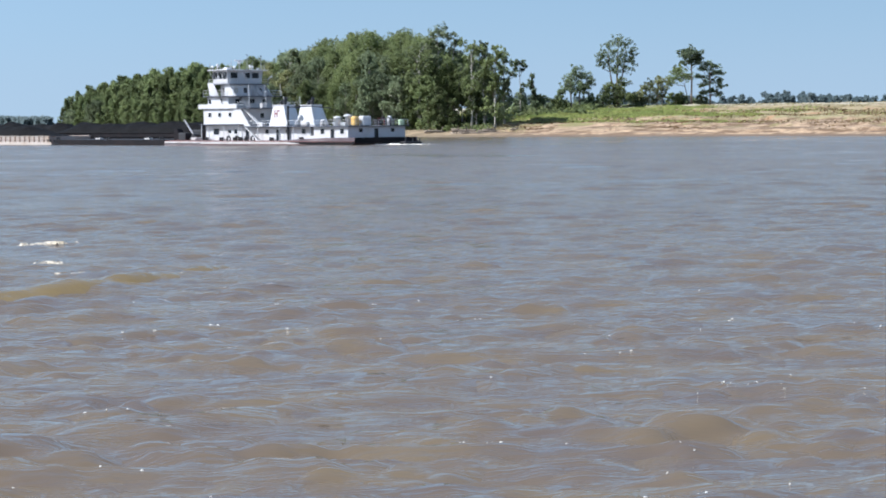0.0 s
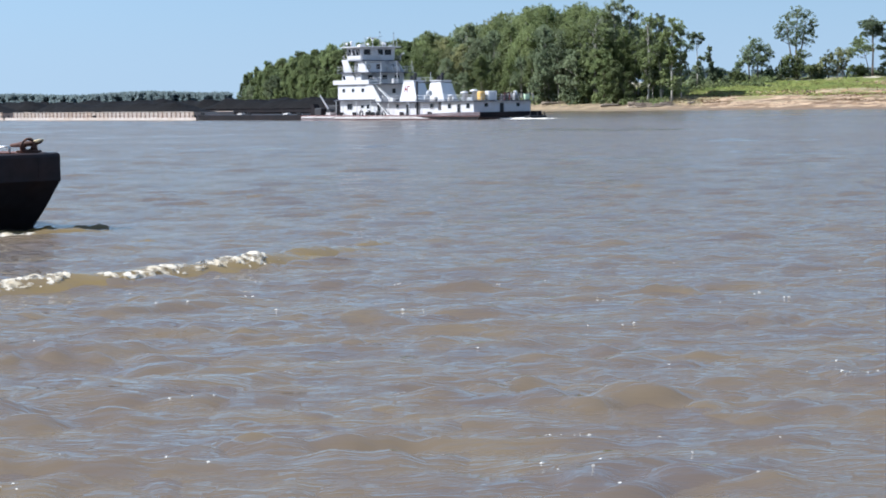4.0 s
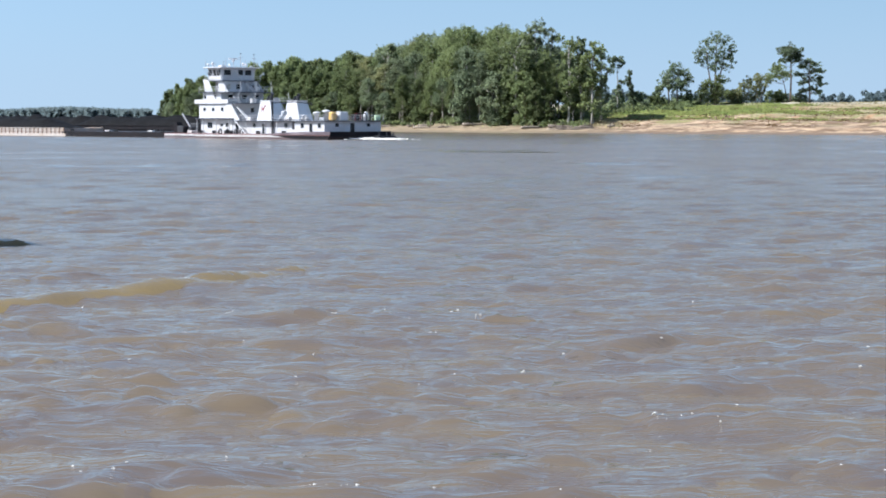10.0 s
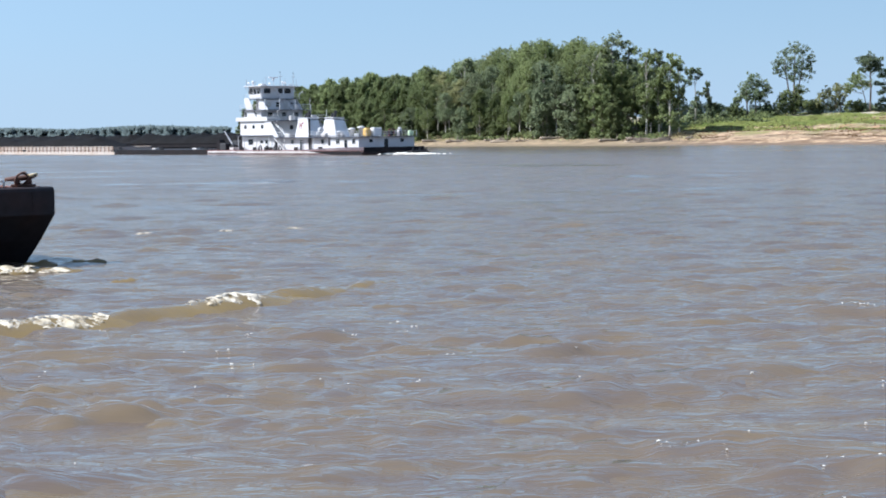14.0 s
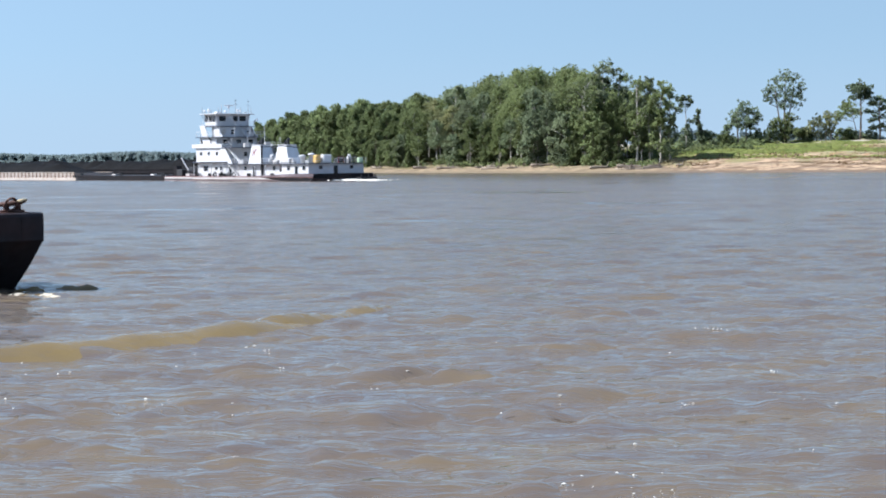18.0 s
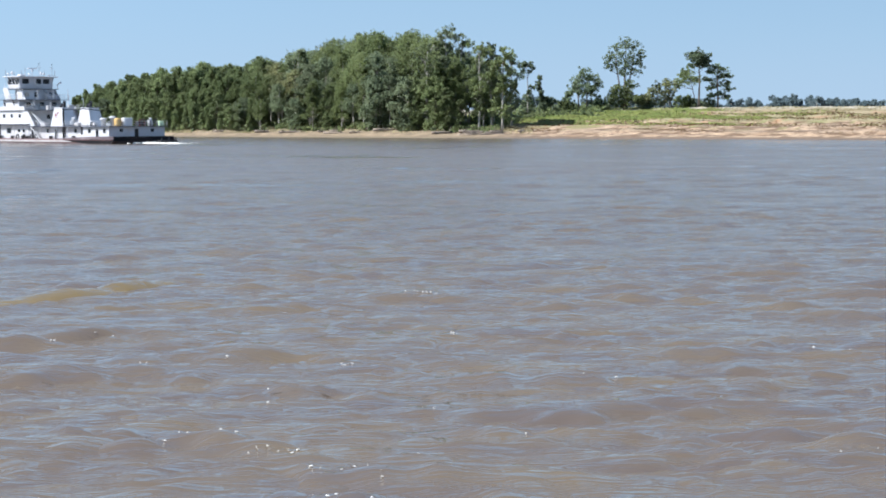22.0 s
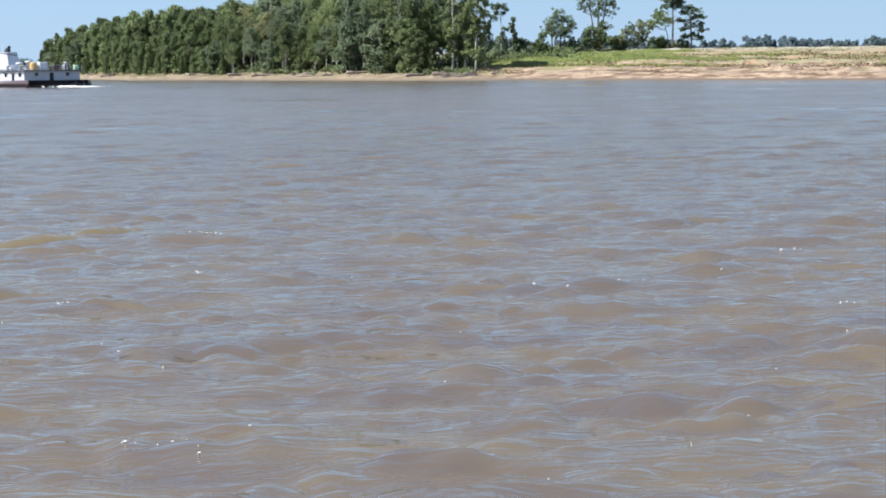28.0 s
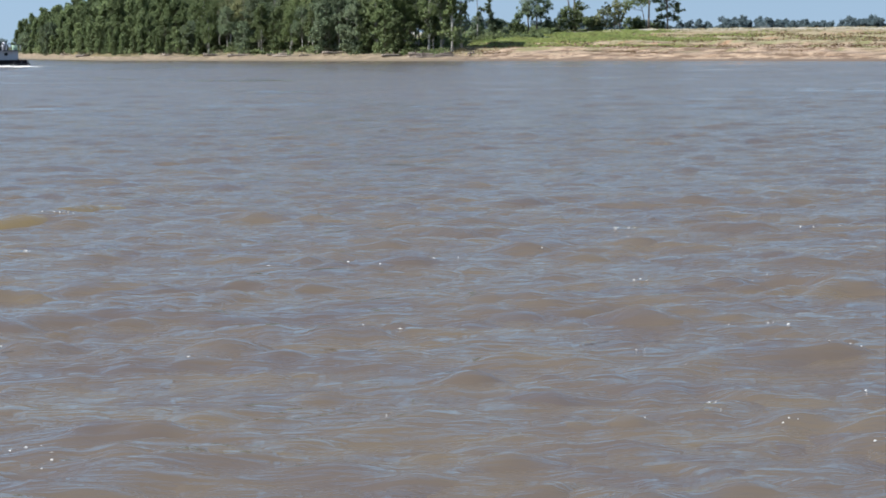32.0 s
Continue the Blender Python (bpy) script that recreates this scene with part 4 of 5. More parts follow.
def woods(name, bear0, bear1, dist, low, high, count, mat, seed, size, label, base=0.0):
    """A far belt of trees: one object."""
    g = np.random.default_rng(seed)
    cs, rs, nn = [], [], []
    stems = Build()
    for k in range(count):
        a = radians(bear0 + (bear1 - bear0) * (k + g.uniform(0, 1)) / count)
        d = dist
        if not base:
            for _ in range(20):
                d = 0.5 * d + 0.5 * float(shore_y(math.tan(a) * d))
        d *= g.uniform(0.996, 1.03)
        x, y = math.tan(a) * d, d
        h = g.uniform(low, high) * (1.0 + 0.12 * math.sin(a * 90 + seed))
        for q in range(6):
            w = (q + 0.35) / 6
            cs.append(np.array([x + g.normal(0, h * 0.10), y + g.normal(0, 3), base + h * w * 0.93]))
            rs.append(h * 0.27 * (1.15 - 0.5 * w))
            nn.append(34)
        stems.tube([(x, y, base - 1), (x, y, base + h * 0.7)], [h * 0.02, h * 0.01], 4)
    root = new(name)
    part("stems", stems, BARK_PALE, root)
    new("foliage", leaf_mesh("foliage", cs, rs, nn, size, g, mat, 0.0, 0.88)).parent = root
    return tagged(root, label, "woods", kind="stuff")


woods("far_woods", -17.0, -6.0, 2500, 12.0, 13.6, 1300, LEAF_HAZED, 21, 4.0, "hazy blue-green belt of trees on the far shore")
woods("distant_woods", 6.5, 24.0, 1050, 5.0, 11.0, 190, LEAF_HAZED_DARK, 22, 1.5, "distant dark belt of trees beyond the sand bar", 7.0)


# ---- towboat ----
BOAT_START = (18.4, 301.2)
BOAT_SPEED = (-1.843, 2.214)
BOAT_SIZE = 0.95
BOAT_TURN = math.degrees(math.atan2(BOAT_SPEED[1], BOAT_SPEED[0]))
movers = []


def moving(ob, ahead=0.0, port=0.0):
    ob.scale = (BOAT_SIZE,) * 3
    movers.append((ob, ahead * BOAT_SIZE, port * BOAT_SIZE))
    return ob


def railing(parent, x0, x1, y, z, height=0.95, step=1.6, along="x", name="railing"):
    b = Build()
    n = max(1, int(abs(x1 - x0) / step))
    for k in range(n + 1):
        w = x0 + (x1 - x0) * k / n
        p = (w, y) if along == "x" else (y, w)
        b.tube([(*p, z), (*p, z + height)], 0.035, 4)
    for hh in (0.5, 1.0):
        a, c = ((x0, y), (x1, y)) if along == "x" else ((y, x0), (y, x1))
        b.tube([(*a, z + height * hh), (*c, z + height * hh)], 0.03, 4)
    return part(name, b, WHITE, parent)


def window(parent, x, y, z, w, h, side, name="window"):
    """A framed pane, set on a wall that faces port (p), starboard (s), aft (a) or ahead (f)."""
    d, e = 0.05, 0.08
    fr, pane = Build(), Build()

    def slab(b, u0, u1, z0, z1, depth):
        if side in "ps":
            s = 1 if side == "p" else -1
            b.box(u0, u1, min(y, y + s * depth), max(y, y + s * depth), z0, z1)
        else:
            s = 1 if side == "f" else -1
            b.box(min(x, x + s * depth), max(x, x + s * depth), u0, u1, z0, z1)

    c = x if side in "ps" else y
    slab(fr, c - w / 2 - e, c + w / 2 + e, z + h / 2, z + h / 2 + e, d)
    slab(fr, c - w / 2 - e, c + w / 2 + e, z - h / 2 - e, z - h / 2, d)
    slab(fr, c - w / 2 - e, c - w / 2, z - h / 2, z + h / 2, d)
    slab(fr, c + w / 2, c + w / 2 + e, z - h / 2, z + h / 2, d)
    slab(pane, c - w / 2, c + w / 2, z - h / 2, z + h / 2, d * 0.5)
    f = part(name, fr, WHITE, parent)
    part("pane", pane, GLASS_DARK, f)
    return f


def house(name, x0, x1, half, z0, z1, parent, label=""):
    return part(name, Build().box(x0, x1, -half, half, z0, z1, 0.06), WHITE, parent, label)


def deck_slab(parent, x0, x1, half, z, name="deck"):
    return part(name, Build().box(x0, x1, -half, half, z, z + 0.14, 0.03), GREY_DECK, parent)


def towboat():
    root = new("towboat")
    tagged(root, "white many-decked river towboat pushing loaded barges", "towboat")
    # hull with raked ends
    part("hull", Build().prism([(0.6, -0.5), (-0.6, 0.35), (-0.6, 0.62), (48.6, 0.62), (48.6, -0.5)], -6.9, 6.9), HULL_MAUVE, root, "scuffed dark mauve hull low in the water")
    part("rubbing_strake", Build().box(-0.7, 48.7, -7.0, 7.0, 0.50, 0.57), DECK_RED, root, "thin dull red rubbing strake")
    part("main_deck", Build().box(-0.55, 48.55, -6.85, 6.85, 0.62, 0.68), DECK_RED, root)
    for s in (1, -1):
        part("bulwark", Build().prism([(-0.6, 0.62), (-0.6, 1.2), (6.0, 1.15), (12.0, 0.95), (19.5, 0.66)], s * 6.8 - 0.06, s * 6.8 + 0.06), HULL_MAUVE, root)
    part("bulwark", Build().box(-0.62, -0.5, -6.7, 6.7, 0.62, 1.18), BLACK_HULL, root)
    # deck houses
    house("main_house", 28.4, 38.2, 5.95, 0.66, 3.3, root)
    house("engine_house", 11.0, 28.38, 5.9, 0.66, 2.9, root)
    house("aft_house", 1.5, 9.8, 6.3, 0.66, 2.9, root)
    deck_slab(root, 28.2, 38.9, 6.75, 3.3)
    deck_slab(root, 1.1, 28.18, 6.75, 2.9)
    house("second_house", 29.0, 39.2, 5.6, 3.44, 6.05, root)
    deck_slab(root, 26.4, 40.0, 5.9, 6.05)
    part("bulwark", Build().box(29.8, 40.1, 5.82, 5.94, 6.1, 6.85), WHITE, root)
    part("bulwark", Build().box(29.8, 40.1, -5.94, -5.82, 6.1, 6.85), WHITE, root)
    part("bulwark", Build().box(39.98, 40.1, -5.82, 5.82, 6.1, 6.85), WHITE, root)
    house("third_house", 33.3, 39.0, 4.8, 6.19, 8.1, root)
    deck_slab(root, 31.2, 39.6, 5.4, 8.1)
    house("fourth_house", 34.0, 35.5, 3.9, 8.24, 10.2, root)
    house("stair_house", 35.52, 38.4, 2.4, 8.24, 10.2, root)
    deck_slab(root, 33.5, 39.3, 4.4, 10.2)
    # pilothouse
    ph = part("pilothouse", Build().box(34.7, 38.6, -3.8, 3.8, 10.34, 11.2, 0.05), WHITE, root)
    part("ceiling_band", Build().box(34.6, 38.7, -3.9, 3.9, 12.35, 12.6), WHITE, ph)
    for k in range(7):
        y = -3.8 + 7.6 * k / 6
        part("mullion", Build().box(38.54, 38.66, y - 0.08, y + 0.08, 11.2, 12.35), WHITE, ph)
        if k < 6:
            for x in (38.58,):
                part("pane", Build().box(x - 0.02, x + 0.02, y + 0.08, y + 1.18, 11.2, 12.35), GLASS_DARK, ph)
    part("aft_wall", Build().box(34.7, 34.8, -3.72, 3.72, 11.2, 12.35), WHITE, ph)
    for y, w in ((2.4, 1.5), (-0.6, 1.1), (-2.3, 1.5)):
        window(ph, 34.7, y, 11.80, w, 0.95, "a")
    for k in range(3):
        x = 34.76 + 3.78 * k / 3
        for y in (-3.78, 3.78):
            part("pane", Build().box(x + 0.12, x + 1.14, y - 0.02, y + 0.02, 11.2, 12.35), GLASS_DARK, ph)
            part("mullion", Build().box(x - 0.05, x + 0.12, y - 0.06, y + 0.06, 11.2, 12.35), WHITE, ph)
    part("roof", Build().box(33.8, 39.3, -4.6, 4.6, 12.6, 12.78, 0.06), WHITE, ph)
    for k in range(5):
        w = k / 4
        for s in (1, -1):
            part("roof_brace", Build().tube([(35.0 + 3.5 * w, s * 3.82, 11.2), (35.1 + 3.9 * w, s * 4.4, 12.6)], 0.05, 5), WHITE, ph)
    # masts, radars, lights on the roof
    for x, y, h, bar in ((38.9, 4.2, 1.3, 0.0), (38.2, 2.6, 0.9, 0.0), (37.6, 0.6, 1.9, 0.0), (36.6, -0.4, 1.5, 1.1), (36.0, -1.6, 2.5, 0.0), (36.4, -3.0, 1.4, 0.0), (35.0, -3.9, 2.3, 0.0), (34.6, -4.3, 1.2, 0.0), (34.8, 3.2, 1.1, 0.0)):
        m = part("mast", Build().tube([(x, y, 12.78), (x, y, 12.78 + h * 0.6), (x, y, 12.78 + h)], [0.07, 0.055, 0.03], 6), STEEL, root)
        if bar:
            part("radar_bar", Build().box(x - 0.14, x + 0.14, y - bar, y + bar, 12.78 + h, 12.98 + h, 0.06), WHITE, m)
            part("radar_foot", Build().tube([(x, y, 12.78 + h * 0.7), (x, y, 12.78 + h)], [0.2, 0.26], 8), WHITE, m)
        elif h > 2.0:
            part("crosstree", Build().box(x - 0.04, x + 0.04, y - 0.5, y + 0.5, 12.78 + h * 0.72, 12.84 + h * 0.72), STEEL, m)
            part("mast_light", Build().tube([(x, y, 12.78 + h), (x, y, 12.98 + h)], [0.09, 0.11], 6), DARK_STEEL, m)
    for x, y in ((38.6, 3.6), (38.6, -1.2), (35.2, -2.4)):
        sl = part("searchlight", Build().tube([(x + 0.15, y, 13.28), (x + 0.55, y, 13.32)], [0.16, 0.2], 10), WHITE, root)
        part("searchlight_post", Build().tube([(x + 0.3, y, 12.78), (x + 0.3, y, 13.1)], 0.07, 6), STEEL, sl)
    part("roof_box", Build().box(36.5, 37.6, 1.2, 2.4, 12.78, 13.2, 0.08), WHITE, root)
    for x, y, q in ((38.0, 3.3, 1.0), (35.0, -1.4, 0.8)):
        part("satellite_dome", Build().tube([(x, y, 12.78), (x, y, 13.1), (x, y, 13.1 + 0.25 * q), (x, y, 13.1 + 0.55 * q), (x, y, 13.1 + 0.7 * q)], [0.08, 0.08, 0.28 * q, 0.24 * q, 0.06], 12), WHITE, root, smooth=True)
    part("air_horn", Build().tube([(35.6, -3.2, 12.95), (34.7, -3.2, 13.0)], [0.05, 0.17], 8), STEEL, root)
    # slanted side plates that run down the front of the upper decks
    for s in (1, -1):
        y = s * 4.95
        part("side_plate", Build().prism([(38.7, 10.5), (37.1, 10.5), (34.4, 6.2), (37.4, 6.2)], y - 0.05, y + 0.05), WHITE, root)
        part("side_plate", Build().prism([(35.4, 10.2), (34.0, 10.2), (32.2, 8.25), (34.4, 8.25)], s * 4.0 - 0.05, s * 4.0 + 0.05), WHITE, root)
        part("side_plate", Build().prism([(30.9, 6.05), (29.0, 6.05), (26.5, 3.08), (28.7, 3.08)], s * 5.7 - 0.05, s * 5.7 + 0.05), WHITE, root)
        railing(root, 31.3, 39.5, s * 5.3, 8.24)
        railing(root, 33.6, 39.2, s * 4.3, 10.34, 0.8)
        railing(root, 1.3, 28.6, s * 6.65, 3.44)
        railing(root, 26.5, 29.7, s * 5.8, 6.19)
    railing(root, -5.2, 5.2, 31.3, 8.24, along="y")
    railing(root, -4.2, 4.2, 33.6, 10.34, 0.8, along="y")
    railing(root, -5.8, 5.8, 26.5, 6.19, along="y")
    railing(root, -6.5, 6.5, 1.2, 3.44, along="y")
    # open gallery aft of the upper houses: posts, a breast rail and lockers in its shade
    for x, z, half, top in ((31.5, 8.24, 5.2, 10.2), (26.8, 6.19, 5.6, 8.1)):
        for y in (-half, -half * 0.35, half * 0.35, half):
            part("gallery_post", Build().tube([(x, y, z), (x, y, top)], 0.05, 5), WHITE, root)
    for x, y, z, h in ((32.6, -2.6, 8.24, 0.9), (28.2, -3.6, 6.19, 1.0), (28.3, 1.2, 6.19, 0.8), (27.6, 4.2, 3.44, 1.0)):
        part("deck_box", Build().box(x - 0.35, x + 0.35, y - 0.6, y + 0.6, z, z + h, 0.06), PALE_GREY, root)
    part("life_ring", Build().tube([(33.92, 2.6 + 0.34 * math.cos(q * 0.5236), 9.2 + 0.34 * math.sin(q * 0.5236)) for q in range(13)], 0.07, 6), ROPE, root)
    # dark trim line under the deck edges
    for x0, x1, half, z in ((28.15, 38.95, 6.78, 3.34), (1.05, 28.13, 6.78, 2.94), (26.35, 29.75, 5.93, 6.08), (31.15, 39.65, 5.43, 8.14), (33.45, 39.35, 4.43, 10.24)):
        part("trim_line", Build().box(x0, x1, -half, half, z, z + 0.08), NAVY, root, "dark blue trim line")
    # stairs on the aft side of the houses
    for y, x0, z0, x1, z1 in ((2.2, 30.6, 6.2, 33.2, 8.1), (-1.4, 31.4, 8.24, 33.9, 10.2), (5.2, 24.6, 3.44, 28.4, 6.05), (6.62, 23.0, 0.7, 26.2, 2.9)):
        st = Build()
        for off in (-0.2, 0.2):
            st.prism([(x0, z0), (x0 + 0.35, z0), (x1 + 0.35, z1), (x1, z1)], y + off - 0.03, y + off + 0.03)
        stair = part("stair", st, WHITE, root)
        for k in range(10):
            w = (k + 0.5) / 10
            part("step", Build().box(x0 + (x1 - x0) * w, x0 + (x1 - x0) * w + 0.26, y - 0.17, y + 0.17, z0 + (z1 - z0) * w, z0 + (z1 - z0) * w + 0.04), STEEL, stair)
    # windows and doors
    for s, y in (("p", 5.95), ("s", -5.95)):
        for x, w, h in ((35.2, 1.5, 1.0), (31.6, 0.9, 0.5), (30.0, 0.8, 0.7), (21.8, 0.8, 0.7), (16.6, 0.8, 0.7), (12.6, 0.9, 0.8)):
            window(root, x, y, 2.2, w, h, s)
        for x in (26.9, 19.0):
            window(root, x, y, 1.6, 0.9, 1.8, s, "door")
        y *= 6.3 / 5.95
        for x in (7.6, 2.9):
            window(root, x, y, 2.2, 0.9, 0.8, s)
        for x in (5.2,):
            window(root, x, y, 1.6, 0.9, 1.8, s, "door")
        for x in (37.4, 34.7, 31.9):
            window(root, x, y * 5.6 / 6.3, 5.05, 0.75, 0.65, s)
        for x in (38.2, 35.4):
            window(root, x, y * 4.8 / 6.3, 7.35, 0.9, 0.75, s)
        window(root, 37.2, y * 2.4 / 6.3, 9.4, 0.9, 0.7, s)
    for y in (2.8, -0.4, -3.2):
        window(root, 33.3, y, 7.35, 1.1, 0.75, "a")
    for y in (1.0, -2.5):
        window(root, 29.0, y, 4.9, 0.8, 0.8, "a")
    for y in (0.5, -2.8):
        window(root, 34.0, y, 9.2, 0.8, 0.9, "a")
    window(root, 1.5, 0.2, 1.7, 0.9, 1.8, "a", "door")
    for y in (3.6, -3.4):
        window(root, 1.5, y, 2.3, 0.8, 0.6, "a")
    # the open passage between the after houses
    part("passage_wall", Build().box(10.2, 10.6, -5.2, 5.2, 0.68, 2.9), GREY_DECK, root)
    for s in (1, -1):
        part("passage_gate", Build().box(9.85, 10.95, s * 6.2 - 0.03, s * 6.2 + 0.03, 0.68, 1.5), WHITE, root)
    # posts that carry the overhanging deck, tyres hung along the side
    for s in (1, -1):
        for x in (14.5, 18.0, 23.5, 28.5, 32.5, 36.5, 38.5):
            part("post", Build().tube([(x, s * 6.55, 0.66), (x, s * 6.55, 3.3 if x > 28 else 2.9)], 0.06, 6), WHITE, root)
        for x in (31.0, 28.8, 26.2, 24.6):
            ring = [(x + 0.45 * math.cos(q * 0.5236), s * 6.75, 1.0 + 0.45 * math.sin(q * 0.5236)) for q in range(13)]
            part("tyre_fender", Build().tube(ring, 0.16, 6), DARK_STEEL, root)
        part("bow_fender", Build().box(38.6, 48.4, s * 6.98 - 0.08, s * 6.98 + 0.08, 0.22, 0.52, 0.04), PALE_GREY, root, "scuffed pale grey bow fender")
        part("boot_stripe", Build().box(0.2, 38.5, s * 6.92 - 0.03, s * 6.92 + 0.03, 0.0, 0.09), RUST, root, "dark rusty boot stripe")
    # ladders up the aft side of the pilothouse
    for y0, z0, y1, z1 in ((1.6, 12.6, -1.8, 8.3), (-3.2, 10.3, -1.2, 8.3)):
        lad = Build()
        for off in (0.0, 0.35):
            lad.tube([(33.55, y0, z0 - off), (33.55, y1, z1 + 0.35 - off)], 0.05, 5)
        part("ladder", lad, WHITE, root)
    part("horn", Build().tube([(33.6, -4.2, 11.0), (33.3, -4.4, 11.5), (33.0, -4.6, 11.6)], [0.1, 0.14, 0.3], 8), WHITE, root)
    # funnels
    for s in (1, -1):
        y = s * 3.0
        st = part("funnel", Build().taper((18.2, 22.9, y - 1.6, y + 1.6, 3.44), (19.6, 22.3, y - 1.15, y + 1.15, 6.85)), WHITE, root)
        part("funnel_cap", Build().box(19.45, 22.4, y - 1.25, y + 1.25, 6.85, 7.0, 0.03), WHITE, st)
        part("funnel_top", Build().box(19.7, 22.2, y - 1.0, y + 1.0, 7.0, 7.04), DARK_STEEL, st)
        part("louvre", Build().box(0.0, 0.05, -0.7, 0.7, -0.45, 0.45), GREY_DECK, st, at=pose(18.95, y, 4.6, 0, 22.0, 0))
        for q, h in ((-0.55, 1.15), (0.35, 0.6)):
            part("exhaust", Build().tube([(21.2 + q, y, 6.95), (21.2 + q, y, 7.0 + 0.6 * h), (20.95 + q, y, 7.0 + h)], [0.34, 0.34, 0.32], 8), DARK_STEEL, st)
        part("emblem", Build().box(-0.42, -0.20, -0.02, 0.02, -0.62, 0.62).box(0.20, 0.42, -0.02, 0.02, -0.62, 0.62).box(-0.20, 0.20, -0.02, 0.02, -0.12, 0.12).box(-0.9, -0.42, -0.02, 0.02, 0.36, 0.62), RED, st, "dark red letter-like emblem", at=pose(21.4, y + s * 1.33, 5.5, s * 6.8))
    # gear on the roof of the main house
    part("boom_post", Build().tube([(16.2, 6.2, 0.7), (16.2, 6.2, 6.4)], 0.2, 8), DARK_STEEL, root)
    part("boom", Build().tube([(16.2, 6.2, 6.1), (13.2, 3.6, 6.3), (10.6, 1.6, 5.9)], 0.08, 6), DARK_STEEL, root)
    part("vent", Build().tube([(15.6, 4.6, 3.44), (15.6, 4.6, 4.2), (15.3, 4.6, 4.7), (14.7, 4.6, 4.75)], [0.42, 0.42, 0.45, 0.5], 10), WHITE, root, smooth=True)
    for x, y, h in ((6.6, 3.9, 4.6), (5.6, 2.6, 4.9)):
        part("mushroom_vent", Build().tube([(x, y, 3.44), (x, y, h), (x, y, h + 0.03), (x, y, h + 0.25), (x, y, h + 0.4)], [0.42, 0.42, 0.72, 0.66, 0.2], 14), WHITE, root, smooth=True)
    for x, y in ((8.6, 5.2), (4.6, -0.4), (4.4, -4.8), (7.4, 0.6)):
        part("mushroom_vent", Build().tube([(x, y, 3.44), (x, y, 4.2), (x, y, 4.22), (x, y, 4.4), (x, y, 4.5)], [0.26, 0.26, 0.46, 0.42, 0.12], 12), WHITE, root, smooth=True)
    for x, y in ((12.4, 4.8), (9.8, 3.0), (23.8, 4.6)):
        part("roof_locker", Build().box(x, x + 1.4, y, y + 0.7, 3.44, 4.1, 0.05), PALE_GREY, root)
    part("roof_pipe", Build().tube([(6.0, 5.9, 3.6), (17.0, 5.9, 3.6)], 0.06, 5), DARK_STEEL, root)
    part("yellow_tank", Build().box(3.0, 4.2, 2.3, 3.4, 3.44, 4.95, 0.2), YELLOW, root, "faded yellow deck tank")
    part("white_locker", Build().box(2.6, 3.8, 0.2, 2.0, 3.44, 5.0, 0.12), WHITE, root)
    part("red_rack", Build().tube([(2.4, -1.2, 3.44), (2.4, -1.2, 4.6), (2.4, -2.4, 4.6), (2.4, -2.4, 3.44)], 0.12, 6), RED, root)
    part("winch", Build().tube([(3.0, -1.0, 3.9), (3.0, -2.4, 3.9)], 0.42, 10), DARK_STEEL, root)
    for x, y in ((1.8, -1.6), (1.8, -2.8), (1.8, -4.4)):
        arch = [(x, y + 0.45 * math.cos(q * 0.6283), 4.3 + 0.45 * math.sin(q * 0.6283)) for q in range(6)]
        part("vent_arch", Build().tube([(x, y + 0.45, 3.44)] + arch + [(x, y - 0.45, 3.44)], 0.1, 6), DARK_STEEL, root)
    part("white_vent", Build().tube([(2.4, -3.6, 3.44), (2.4, -3.6, 4.6), (2.4, -3.6, 5.0)], [0.35, 0.42, 0.2], 10), WHITE, root, smooth=True)
    part("green_locker", Build().box(1.5, 2.5, -6.2, -5.2, 3.44, 4.4, 0.15), PALE_GREEN, root)
    part("skiff", Build().prism([(10.5, 4.05), (15.8, 4.05), (15.4, 3.5), (11.0, 3.5)], -4.6, -3.0), STEEL, root)
    # fore deck: push knees, winches, ladder boom
    for y in (3.6, -3.6):
        part("push_knee", Build().prism([(48.6, -0.3), (49.4, -0.3), (49.4, 2.7), (48.6, 2.7), (47.2, 0.7), (48.6, 0.7)], y - 0.6, y + 0.6), BLACK_HULL, root)
    for x, y in ((45.0, 2.8), (45.0, -2.8), (43.0, 4.4), (43.0, -4.4)):
        part("winch", Build().tube([(x, y - 0.6, 1.3), (x, y + 0.6, 1.3)], 0.55, 10).box(x - 0.7, x + 0.7, y - 0.8, y + 0.8, 0.68, 0.95), DARK_STEEL, root)
    part("deck_boom", Build().tube([(42.6, 4.4, 0.7), (44.8, 5.4, 4.3)], 0.14, 6), WHITE, root)
    part("deck_locker", Build().box(40.6, 42.0, 4.9, 6.3, 0.68, 1.2, 0.08), PALE_GREY, root)
    part("winch_house", Build().box(42.4, 45.4, -1.2, 3.4, 0.68, 2.5, 0.1), DARK_STEEL, root)
    part("winch_frame", Build().box(44.6, 46.6, 3.6, 5.4, 0.68, 2.0, 0.1), DARK_STEEL, root)
    part("stern_platform", Build().box(-2.3, -0.62, -6.4, -2.6, 0.05, 0.45, 0.05), DARK_STEEL, root, "low dark platform behind the stern")
    for y in (-6.1, -4.6, -3.0):
        part("platform_post", Build().tube([(-2.0, y, 0.42), (-2.0, y, 1.0)], 0.12, 7), DARK_STEEL, root)
